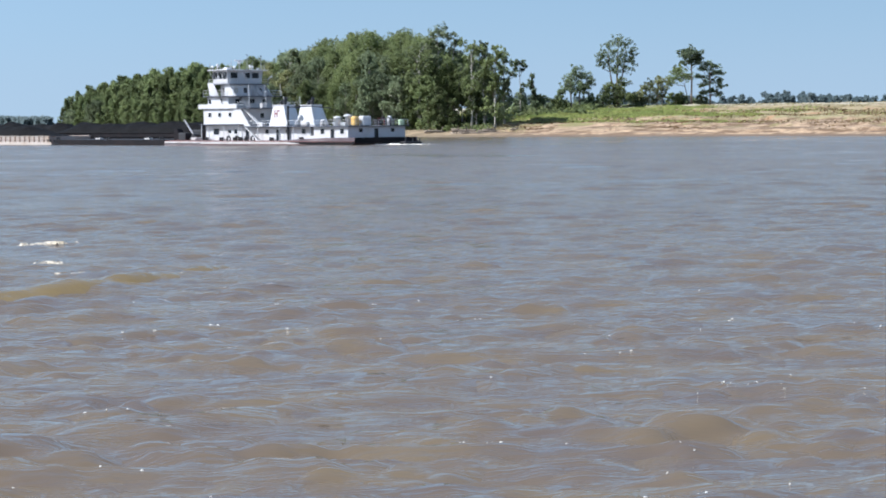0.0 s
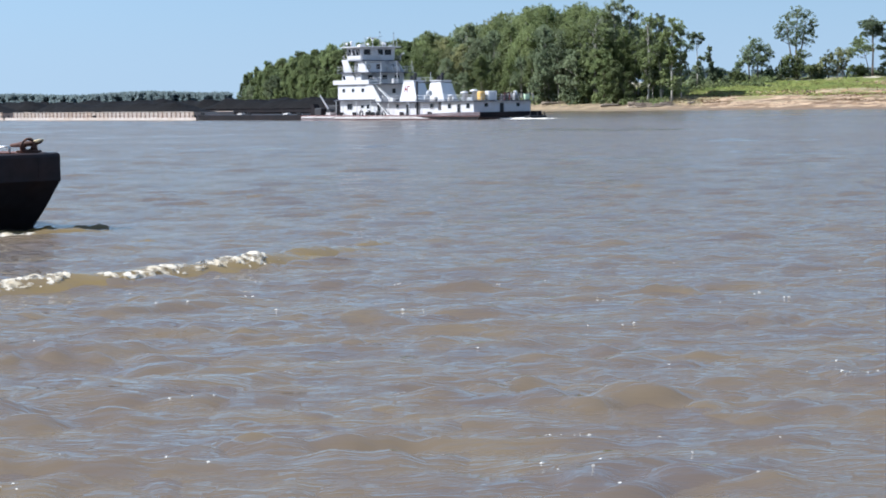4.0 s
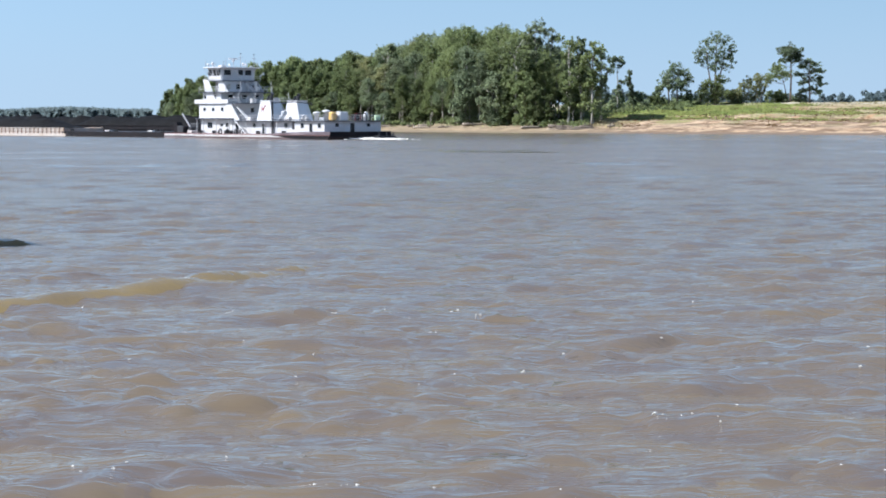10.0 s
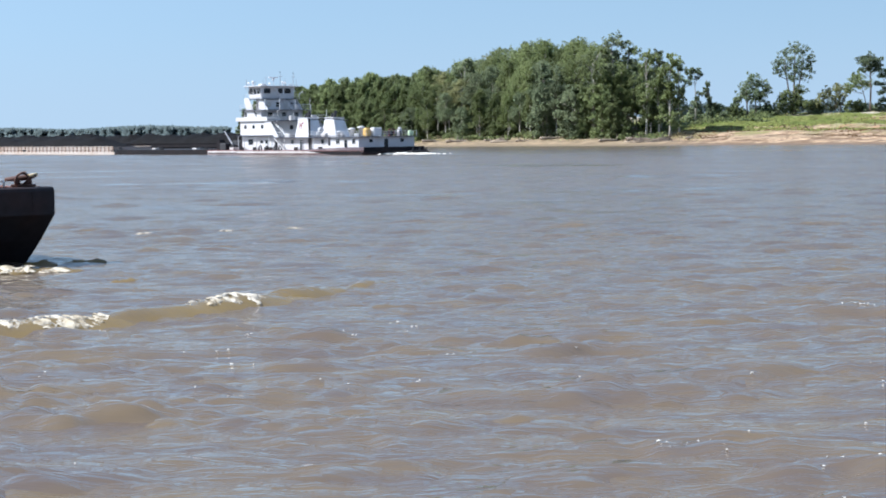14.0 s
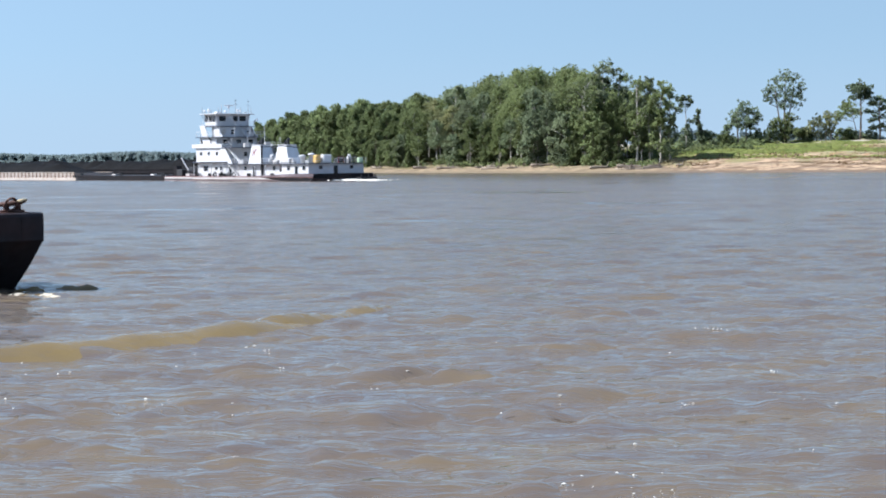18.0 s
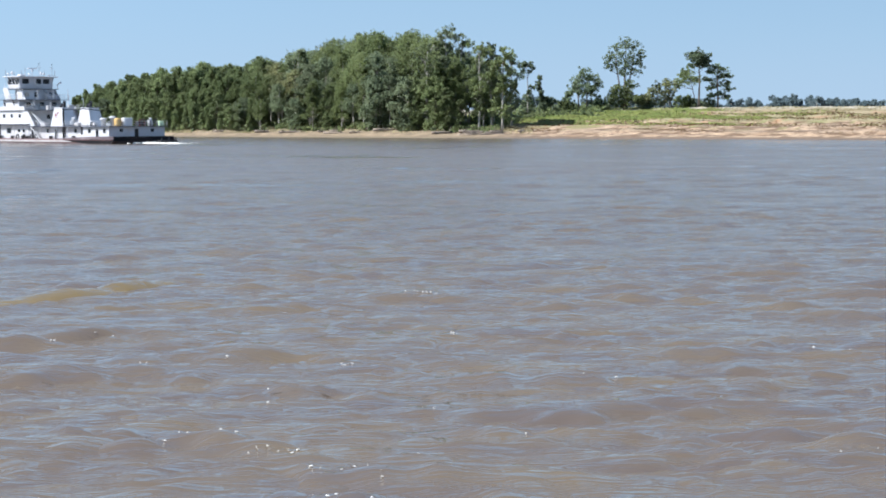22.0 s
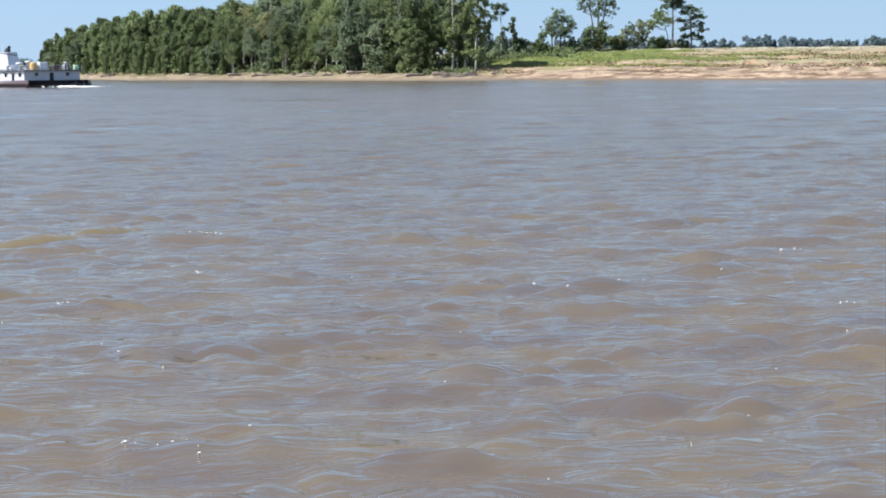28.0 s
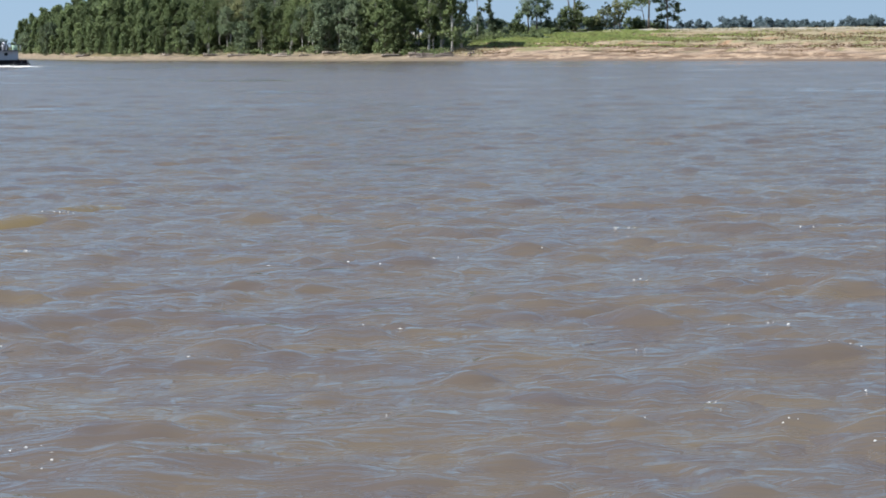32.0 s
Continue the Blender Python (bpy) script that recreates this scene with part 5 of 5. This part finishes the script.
    for x, y in ((33.2, 6.3), (29.5, 6.3), (28.0, 6.3), (37.0, 6.3), (20, 6.3), (12.5, 6.3)):
        part("timberhead", Build().tube([(x, y, 0.66), (x, y, 1.25)], 0.2, 8).tube([(x + 0.6, y, 0.66), (x + 0.6, y, 1.25)], 0.2, 8), DARK_STEEL, root)
    part("life_ring_rack", Build().tube([(33.6, 5.6, 1.2), (33.9, 5.6, 1.55), (33.6, 5.6, 1.9), (33.3, 5.6, 1.55), (33.6, 5.6, 1.2)], 0.1, 6), DARK_STEEL, root)
    # all that stands on the lower after roof
    for ob in root.children:
        if ob.data and len(ob.data.vertices):
            foot, fore = min(v.co.z for v in ob.data.vertices), max(v.co.x for v in ob.data.vertices)
            if 3.38 < foot < 3.95 and fore < 28.65:
                ob.location.z -= 0.4
    # pale side plating amidships, dark plating round the stern
    for s in (1, -1):
        part("side_plating", Build().prism([(9.0, 0.14), (17.5, 0.60), (38.5, 0.60), (38.5, 0.14)], s * 6.94 - 0.03, s * 6.94 + 0.03), PALE_GREY, root, "scuffed pale grey side plating")
        part("stern_plating", Build().prism([(-0.72, 0.36), (-0.72, 0.63), (7.0, 0.63), (16.0, 0.50), (9.0, -0.1), (0.4, -0.1)], s * 6.95 - 0.03, s * 6.95 + 0.03), BLACK_HULL, root, "black stern plating")
    part("stern_plating", Build().box(-0.76, -0.70, -6.9, 6.9, 0.34, 0.63), BLACK_HULL, root, "black stern plating")
    moving(root)
    return root


towboat()


# ---- barges of the tow ----
def coal_heap(x0, x1, half, z, peak, seed):
    nx, ny = 60, 14
    verts, faces = [], []
    for i in range(nx + 1):
        for j in range(ny + 1):
            u, v = i / nx, j / ny * 2 - 1
            end = min(1.0, 6 * u, 6 * (1 - u))
            h = peak * end * max(0.0, 1 - abs(v) ** 2.2) * (0.86 + 0.14 * math.sin(u * 13 + seed) * math.sin(u * 23 + 2 * seed))
            h += (0.30 * noise.noise(Vector((u * 26, v * 3, seed))) + 0.22 * noise.noise(Vector((u * 70, v * 8, seed)))) * end * (1 - v * v)
            verts.append((x0 + (x1 - x0) * u, half * v, z + max(h, -0.2)))
    for i in range(nx):
        for j in range(ny):
            a = i * (ny + 1) + j
            faces.append((a, a + ny + 1, a + ny + 2, a + 1))
    return Build().add(verts, faces)


def barge(length, paint, label, coal, seed, deck=0.5, coaming=1.95, ribs=True, peak=1.3):
    """An open hopper barge, origin at the middle of its after end."""
    root = tagged(new("barge"), label, "barge")
    half = 5.3
    part("hull", Build().prism([(0.0, -0.4), (0.0, deck), (length, deck), (length, deck - 0.6), (length - 5, -0.4)], -half, half), paint, root)
    part("deck", Build().box(0.1, length - 0.1, -half + 0.05, half - 0.05, deck, deck + 0.03), RUST if paint == CREAM else DARK_STEEL, root)
    if coaming:
        x0, x1, w = 1.5, length - 3.0, half - 0.75
        for s in (1, -1):
            side = part("coaming", Build().box(x0, x1, s * w - 0.06, s * w + 0.06, deck + 0.03, coaming), paint, root)
            part("stringer", Build().box(x0, x1, s * w + (0.06 if s > 0 else -0.22), s * w + (0.22 if s > 0 else -0.06), coaming * 0.62, coaming * 0.62 + 0.1), paint, side)
            part("coaming_rail", Build().box(x0, x1, s * w - 0.2, s * w + 0.2, coaming, coaming + 0.1), paint, side)
            if ribs:
                n = int((x1 - x0) / 1.62)
                rib = Build().prism([(0, deck + 0.03), (0.34, deck + 0.03), (0.34, coaming), (0, coaming)], 0, 0.14).mesh("rib", RUST_DULL)
                for k in range(n + 1):
                    r = new("rib", rib)
                    r.parent = side
                    r.matrix_basis = pose(x0 + (x1 - x0 - 0.34) * k / n, s * w + (0.06 if s > 0 else -0.2), 0)
        for x in (x0, x1):
            part("coaming_end", Build().box(x - 0.06, x + 0.06, -w, w, deck + 0.03, coaming), paint, root)
        if coal:
            part("coal_load", coal_heap(x0 + 0.1, x1 - 0.1, w - 0.1, coaming - 0.35, peak, seed), COAL, root, "heaped black coal", smooth=True)
    for x in (1.2, length - 1.2, length / 2):
        for y in (4.7, -4.7):
            part("timberhead", Build().tube([(x, y, deck), (x, y, deck + 0.5)], 0.18, 8).tube([(x + 0.7, y, deck), (x + 0.7, y, deck + 0.5)], 0.18, 8), DARK_STEEL, root)
    return root


CREAM_LABEL, BLACK_LABEL = "cream-painted open hopper barge heaped with coal", "black open hopper barge heaped with coal"
deck_barge = moving(barge(34.3, BLACK_HULL, "low black deck barge lashed ahead of the towboat", False, 1, 0.8, 0), 49.5, 1.0)
for k, x in enumerate((6.0, 21.0)):
    part("deck_fitting", Build().box(x, x + 1.6, 3.2, 4.0, 0.83, 1.1, 0.05), PALE_GREY, deck_barge)
for col, (off, first) in enumerate(((1.0, 84.5), (-10.0, 49.6), (-20.8, 49.6))):
    at = first
    for k in range(3 if col == 0 else 5):
        moving(barge(79.0 if col == 0 else 59.4, CREAM if col == 0 else BLACK_HULL, CREAM_LABEL if col == 0 else BLACK_LABEL, True, 3 + 7 * col + k, ribs=col == 0, peak=2.5 if col == 0 else 2.5, coaming=1.4 if col == 0 else 1.9, deck=0.36 if col == 0 else 0.5), at, off)
        at += 79.6 if col == 0 else 60.0


# ---- wake behind the towboat ----
def wake():
    g = np.random.default_rng(5)
    root = tagged(new("wake"), "white churned wake foam behind the towboat", "wake", kind="stuff")
    verts, faces = [], []
    for k in range(230):
        u = g.uniform(0, 1) ** 2.0
        x = -0.6 - 9 * u - (g.uniform(0, 7) if k % 15 == 0 else 0)
        y = g.normal(-1.2, 2.0 - 0.8 * u)
        s = g.uniform(0.04, 0.19) * (1.1 - 0.85 * u)
        h = g.uniform(0.02, 0.26) * (1 - u) ** 3 + 0.01
        o = len(verts)
        verts += [(x - 4 * s, y, -0.1), (x, y - s, -0.1), (x + 4 * s, y, -0.1), (x, y + s, -0.1), (x + g.uniform(-0.3, 0.3) * s, y, h)]
        faces += [(o, o + 1, o + 4), (o + 1, o + 2, o + 4), (o + 2, o + 3, o + 4), (o + 3, o, o + 4)]
    part("foam", Build().add(verts, faces), FOAM_GLINT, root)
    return moving(root)


wake()


# ---- moored barge in the foreground ----
def moored_barge():
    root = tagged(new("moored_barge"), "dark empty steel barge moored with its raked bow upstream", "barge")
    length, half, top, log_h = 50.0, 5.3, 2.13, 0.86
    # local x points out of the bow
    c = 0.12
    outline = [(-2.2, -0.4), (-1.52, 0.0), (-0.78, 0.62), (-0.12, top - log_h), (0.0, top - log_h + 0.10), (0.0, top - c), (-c * 0.3, top - c * 0.3), (-c, top), (-length, top), (-length, -0.4)]
    part("hull", Build().prism(outline, -half, half), HULL_GREY, root, "dark weathered steel hull with rust")
    part("deck", Build().box(-length + 0.2, -0.4, -half + 0.2, half - 0.2, top, top + 0.012), RUST, root, "rusty deck plating")
    for y in (-3.2, -0.6, 2.0, 4.6):
        part("weld_seam", Build().box(-0.005, 0.006, y, y + 0.02, top - log_h + 0.12, top - c), HULL_GREY, root)
    return root


near = moored_barge()
NEAR_AT, NEAR_TURN = (-10.94 - 0.68 * 4.9, 54.4 - 0.73 * 4.9), -47.0


def mooring_kevel():
    """A cast cleat with a turned-round ring of rusty wire and a hawser's end."""
    root = tagged(new("mooring_kevel"), "rusty steel kevel wrapped with wire and rope on a barge deck", "kevel")
    part("base", Build().box(-0.32, 0.32, -0.16, 0.16, 0.0, 0.07, 0.02), OLD_RUST, root)
    for x in (-0.16, 0.16):
        part("post", Build().tube([(x, 0, 0.05), (x, 0, 0.22)], [0.085, 0.07], 10), OLD_RUST, root, smooth=True)
    part("horn", Build().tube([(-0.5, 0, 0.20), (-0.2, 0, 0.22), (0.2, 0, 0.27), (0.36, 0, 0.31)], [0.05, 0.075, 0.075, 0.05], 8), OLD_RUST, root, smooth=True)
    part("rope_end", Build().tube([(0.12, -0.03, 0.27), (0.27, -0.02, 0.31), (0.40, 0.02, 0.34)], [0.055, 0.055, 0.035], 8), ROPE, root, "tan rope end", smooth=True)
    for k in range(3):
        ring = []
        for q in range(19):
            w = 2 * math.pi * q / 18
            ring.append((0.0 + (0.155 + 0.01 * k) * math.sin(w + 0.2 * k), -0.12 - 0.045 * k + 0.03 * math.sin(w), 0.215 + (0.155 + 0.01 * k) * math.cos(w)))
        part("wire_turn", Build().tube(ring, 0.032, 6), OLD_RUST, root, smooth=True)
    return root


def deck_staple():
    root = tagged(new("deck_staple"), "bent white steel staple welded on a barge deck", "deck fitting")
    part("bar", Build().tube([(-0.16, 0, 0.0), (-0.16, 0, 0.13), (-0.12, 0, 0.17), (0.12, 0, 0.19), (0.16, 0, 0.14), (0.16, 0, 0.0)], 0.032, 7), STEEL, root, smooth=True)
    part("plate", Build().box(-0.24, 0.24, -0.08, 0.08, 0.0, 0.015), RUST, root)
    return root


FITTINGS = [(mooring_kevel(), -0.55, 4.66, 47.0), (deck_staple(), -0.5, 3.84, 47.0)]


# ---- standing waves and foam before the moored bow ----
def mound(length, width, height, seed):
    g = np.random.default_rng(seed)
    nx, ny = 44, 26
    u, v = np.meshgrid(np.linspace(-1, 1, nx), np.linspace(-1, 1, ny), indexing="ij")
    bend = 0.10 * np.sin(u * 2.3 + seed)
    ridge = np.exp(-((v - bend) / 0.38) ** 2) * np.clip(1 - u * u, 0, 1) ** 0.8
    ridge *= 1 + 0.08 * np.sin(u * 5 + seed) + 0.06 * np.sin(u * 11 + 2.0 * seed + 3 * v)
    z = ridge * (height + 0.20) - 0.24 + 0.012 * np.sin(u * 31 + v * 13 + seed)
    verts = np.stack([u.ravel() * length / 2, v.ravel() * width / 2, z.ravel()], 1)
    i = np.arange(nx * ny).reshape(nx, ny)
    return verts, np.stack([i[:-1, :-1], i[1:, :-1], i[1:, 1:], i[:-1, 1:]], -1).reshape(-1, 4)


STANDING, MOUNDS = [], []


def standing_wave(x, y, turn, length, width, height, seed, period):
    root = tagged(new("standing_wave"), "smooth brown standing wave of muddy river water", "wave", "waves before the moored barge")
    v, f = mound(length, width, height, seed)
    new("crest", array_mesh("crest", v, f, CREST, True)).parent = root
    STANDING.append((root, x, y, turn, period, seed))
    MOUNDS.append((x, y, radians(turn), length, width, height, seed))


for k, (x, y, turn, length, width, height, period) in enumerate((
        (-9.9, 32.4, 52, 9.5, 3.2, 0.25, 2.1), (-7.1, 35.9, 53, 11.0, 3.2, 0.30, 2.4), (-5.0, 38.8, 54, 11.0, 3.0, 0.30, 2.0), (-3.3, 41.6, 56, 9.0, 2.6, 0.24, 2.6), (-1.5, 45.4, 58, 4.8, 2.1, 0.12, 1.8),
        (-12.0, 50.4, 40, 6.0, 1.8, 0.20, 1.6), (-10.0, 51.4, 36, 4.0, 1.6, 0.16, 2.2), (-7.4, 48.0, 40, 1.8, 1.2, 0.08, 3.1), (-9.7, 54.6, 12, 2.1, 0.8, 0.19, 1.4), (-10.9, 54.0, -8, 1.6, 0.7, 0.15, 1.7))):
    standing_wave(x, y, turn, length, width, height, 60 + k, period)


def water_level(x, y):
    """Height of the standing waves' surface."""
    z = -0.01
    for mx, my, turn, length, width, height, seed in MOUNDS:
        dx, dy = x - mx, y - my
        u = (dx * math.cos(turn) + dy * math.sin(turn)) / length * 2
        v = (dy * math.cos(turn) - dx * math.sin(turn)) / width * 2
        if abs(u) < 1 and abs(v) < 1.4:
            uneven = 1 + 0.08 * math.sin(u * 5 + seed) + 0.06 * math.sin(u * 11 + 2.0 * seed + 3 * v)
            z = max(z, uneven * math.exp(-((v - 0.10 * math.sin(u * 2.3 + seed)) / 0.38) ** 2) * (1 - u * u) ** 0.8 * (height + 0.20) - 0.24)
    return z


FOAM_PATCHES = []


def foam_patch(x, y, turn, length, width, lump, seed, when, label):
    """Torn foam laid over the water: a lumpy sheet with holes and a ragged rim."""
    g = np.random.default_rng(seed)
    nx, ny = 54, 20
    owner = -1
    near_by = [(abs((x - m[0]) * math.cos(m[2]) + (y - m[1]) * math.sin(m[2])) / m[3], k) for k, m in enumerate(MOUNDS) if math.hypot(x - m[0], y - m[1]) < 5]
    if near_by and when and y < 46:
        owner = min(near_by)[1]
        mx, my, way, long, wide, high, ms = MOUNDS[owner]
        u = (x - mx) * math.cos(way) + (y - my) * math.sin(way)
        v = 0.05 * wide * math.sin(u / long * 2 * 2.3 + ms) - 0.10
        x, y = mx + math.cos(way) * u - math.sin(way) * v, my + math.sin(way) * u + math.cos(way) * v
        turn = 0.75 * math.degrees(way) + 0.25 * turn
    a = radians(turn)
    verts, inside = [], []
    for i in range(nx + 1):
        for j in range(ny + 1):
            u, v = i / nx * 2 - 1, j / ny * 2 - 1
            px = x + math.cos(a) * u * length / 2 - math.sin(a) * v * width / 2
            py = y + math.sin(a) * u * length / 2 + math.cos(a) * v * width / 2
            n1 = noise.noise(Vector((u * length * 1.1, v * width * 2.2, seed)))
            n2 = noise.noise(Vector((u * length * 4.5, v * width * 8, seed + 7)))
            fill = 0.62 - 0.8 * u * u - 0.9 * v * v + 0.8 * n1 + 0.5 * n2
            inside.append(fill > 0.04)
            rise = lump * max(0.0, min(1.0, fill * 1.6)) ** 0.7 * (0.8 + 0.5 * n1 + 0.16 * n2)
            verts.append((px - x + g.normal(0, 0.006), py - y + g.normal(0, 0.006), water_level(px, py) + rise - 0.022))
    faces = []
    for i in range(nx):
        for j in range(ny):
            q = (i * (ny + 1) + j, (i + 1) * (ny + 1) + j, (i + 1) * (ny + 1) + j + 1, i * (ny + 1) + j + 1)
            if sum(inside[k] for k in q) >= 3:
                faces.append(q)
    if owner >= 0:
        back_to = pose(MOUNDS[owner][0], MOUNDS[owner][1], 0, 0, 0, math.degrees(MOUNDS[owner][2])).inverted()
        verts = [tuple(back_to @ Vector((p[0] + x, p[1] + y, p[2]))) for p in verts]
    root = tagged(new("foam_patch"), label, "foam", "foam on the river")
    part("froth", Build().add(verts, faces), FROTH, root, smooth=True)
    FOAM_PATCHES.append((root, x, y, when, seed, owner))


# breaking foam along the standing wave: place, turn, length, width, times at which it rises and is drowned again
BREAKING = "torn cream-white foam breaking on a standing wave"
for k, (x, y, turn, length, width, when) in enumerate((
        (-6.3, 37.6, 48, 2.4, 0.55, ((2.5, 6.5),)), (-4.6, 39.6, 40, 1.8, 0.5, ((2.6, 5.5),)), (-8.2, 35.0, 50, 2.2, 0.5, ((2.3, 6.4), (18.6, 19.4))), (-4.0, 40.2, 30, 1.1, 0.4, ((5.6, 6.4), (7.7, 8.4))),
        (-2.7, 42.8, 20, 1.3, 0.45, ((1.6, 2.4), (7.7, 8.4), (10.7, 11.4))), (-5.4, 38.0, 45, 2.6, 0.45, ((8.6, 9.4),)), (-4.7, 38.9, 38, 1.3, 0.45, ((11.6, 12.5),)), (-6.6, 36.6, 45, 2.4, 0.22, ((16.7, 17.3),)),
        (-7.2, 36.0, 42, 2.2, 0.6, ((13.6, 14.5), (10.6, 11.4))), (-4.2, 39.9, 35, 1.7, 0.5, ((13.6, 14.5),)), (-5.1, 38.2, 45, 1.4, 0.3, ((16.6, 17.4),)), (-3.0, 41.0, 40, 1.0, 0.25, ((18.6, 19.4), (16.7, 17.2))))):
    foam_patch(x, y, turn, length * 1.4, width * 1.35, 0.06, 130 + k, when, BREAKING)
# froth along the moored bow, always there
for k, (x, y, turn, length, width) in enumerate(((-11.2, 50.7, 35, 2.0, 0.9), (-9.9, 51.1, 25, 1.0, 0.5), (-12.6, 49.6, 40, 2.4, 0.9))):
    foam_patch(x, y, turn, length, width, 0.065, 160 + k, (), "cream foam against the bow of the moored barge")
# small tufts out on the river
for k, (x, y, size, when) in enumerate(((-6.7, 67.4, 1.2, (18.7, 19.3)), (-10.4, 70.6, 1.0, (13.6, 14.4)), (-7.7, 72.0, 0.9, (13.6, 14.4)), (-5.3, 73.5, 0.9, (13.5, 14.4)), (-7.0, 67.0, 0.8, (11.6, 12.4)),
                                        (-8.2, 68.1, 0.9, (12.6, 13.4)), (-6.1, 71.3, 1.1, (10.6, 11.4)), (-7.8, 67.6, 0.7, (10.6, 11.4)), (-5.0, 65.5, 0.8, (19.6, 20.4)), (-8.7, 70.7, 1.2, (23.5, 24.5)), (-6.3, 58.5, 2.0, (-0.6, 0.5)), (-5.4, 50.3, 1.5, (-0.6, 0.4)), (-4.4, 46.7, 1.0, (-0.6, 0.6)), (-9.4, 56.2, 1.2, (19.6, 20.4)), (-1.9, 42.4, 1.2, (29.6, 30.4)), (-2.2, 35.3, 1.0, (31.5, 32.6)))):
    foam_patch(x, y, 10 + 25 * (k % 3), 1.0 * size, 0.5 * size, 0.05 + 0.03 * size, 180 + k, (when,), "small tuft of white foam on the river")


# ---- all that moves ----
def wave_pose(k, t, down=0.0):
    """A standing wave's slow heaving at a time."""
    ob, x, y, turn, period, seed = STANDING[k]
    w = 2 * math.pi * t / period + seed
    out = float(np.interp(t, (0.0, 3.5, 6.0, 9.5), (1.9, 1.9, 0.9, 0.0))) if k < 8 else 0.0
    return pose(x + 0.08 * math.sin(0.7 * w), y + out + 0.08 * math.sin(0.45 * w + 1), 0.018 * math.sin(w) + 0.008 * math.sin(0.37 * w) - down - float(np.interp(t, (19.0, 21.5, 32.0), (0.0, 0.07, 0.09))), 0.6 * math.sin(w + 1), 0.2 * math.sin(0.8 * w), turn + 1.2 * math.sin(0.5 * w))


def motions():
    a = radians(BOAT_TURN)
    ahead, port = Vector((math.cos(a), math.sin(a))), Vector((-math.sin(a), math.cos(a)))
    for ob, s, p in movers:
        rows = []
        for t in (0.0, 8.0, 16.0, 24.0, 32.0):
            at = Vector(BOAT_START) + Vector(BOAT_SPEED) * t + ahead * s + port * p
            rows.append((t, pose(at.x, at.y, 0, 0, 0, BOAT_TURN)))
        walk(ob, rows)
    a = radians(NEAR_TURN)
    for ob, s, p, turn in [(near, 0.0, 0.0, 0.0)] + FITTINGS:
        rows = []
        for t, sway in ((0.0, 0.0), (6.0, 0.0), (13.0, -0.10), (19.0, -0.16), (32.0, -0.16)):
            rows.append((t, pose(NEAR_AT[0] + sway + math.cos(a) * s - math.sin(a) * p, NEAR_AT[1] + math.sin(a) * s + math.cos(a) * p, 2.14 if s else 0.0, 0, 0, NEAR_TURN + turn)))
        walk(ob, rows)
    for k in range(len(STANDING)):
        walk(STANDING[k][0], [(0.5 * q, wave_pose(k, 0.5 * q)) for q in range(65)])
    for ob, x, y, when, seed, owner in FOAM_PATCHES:
        sunk = {0.5 * q: 0.45 if when else 0.03 * math.sin(1.2 * q + seed) - 0.02 for q in range(65)}
        for t0, t1 in when:
            for t in [q for q in sunk if t0 - 0.35 < q < t1 + 0.35]:
                sunk[t] = 0.0
                if not t0 <= t <= t1:
                    del sunk[t]
            t0, t1 = max(t0, 0.0), min(t1, 32.0)
            sunk[t0], sunk[t1] = 0.0, 0.0
            if t0 == 0.0:
                t0 = -1.0
            if t0 > 0:
                sunk[round(t0 - 0.35, 2)] = 0.45
            if t1 < 32:
                sunk[round(t1 + 0.35, 2)] = 0.45
        walk(ob, [(t, wave_pose(owner, t, sunk[t]) if owner >= 0 else pose(x, y, -sunk[t], 0, 0, 3 * math.sin(t + seed))) for t in sorted(sunk)])
    walk(chop, [(0.0, pose(6, -4, 0)), (16.0, pose(-4, -1, 0)), (32.0, pose(-14, 2, 0))])
    walk(swell, [(0.0, pose(0, 4, 0)), (16.0, pose(-4, 0, 0)), (32.0, pose(-8, -4, 0))])


motions()
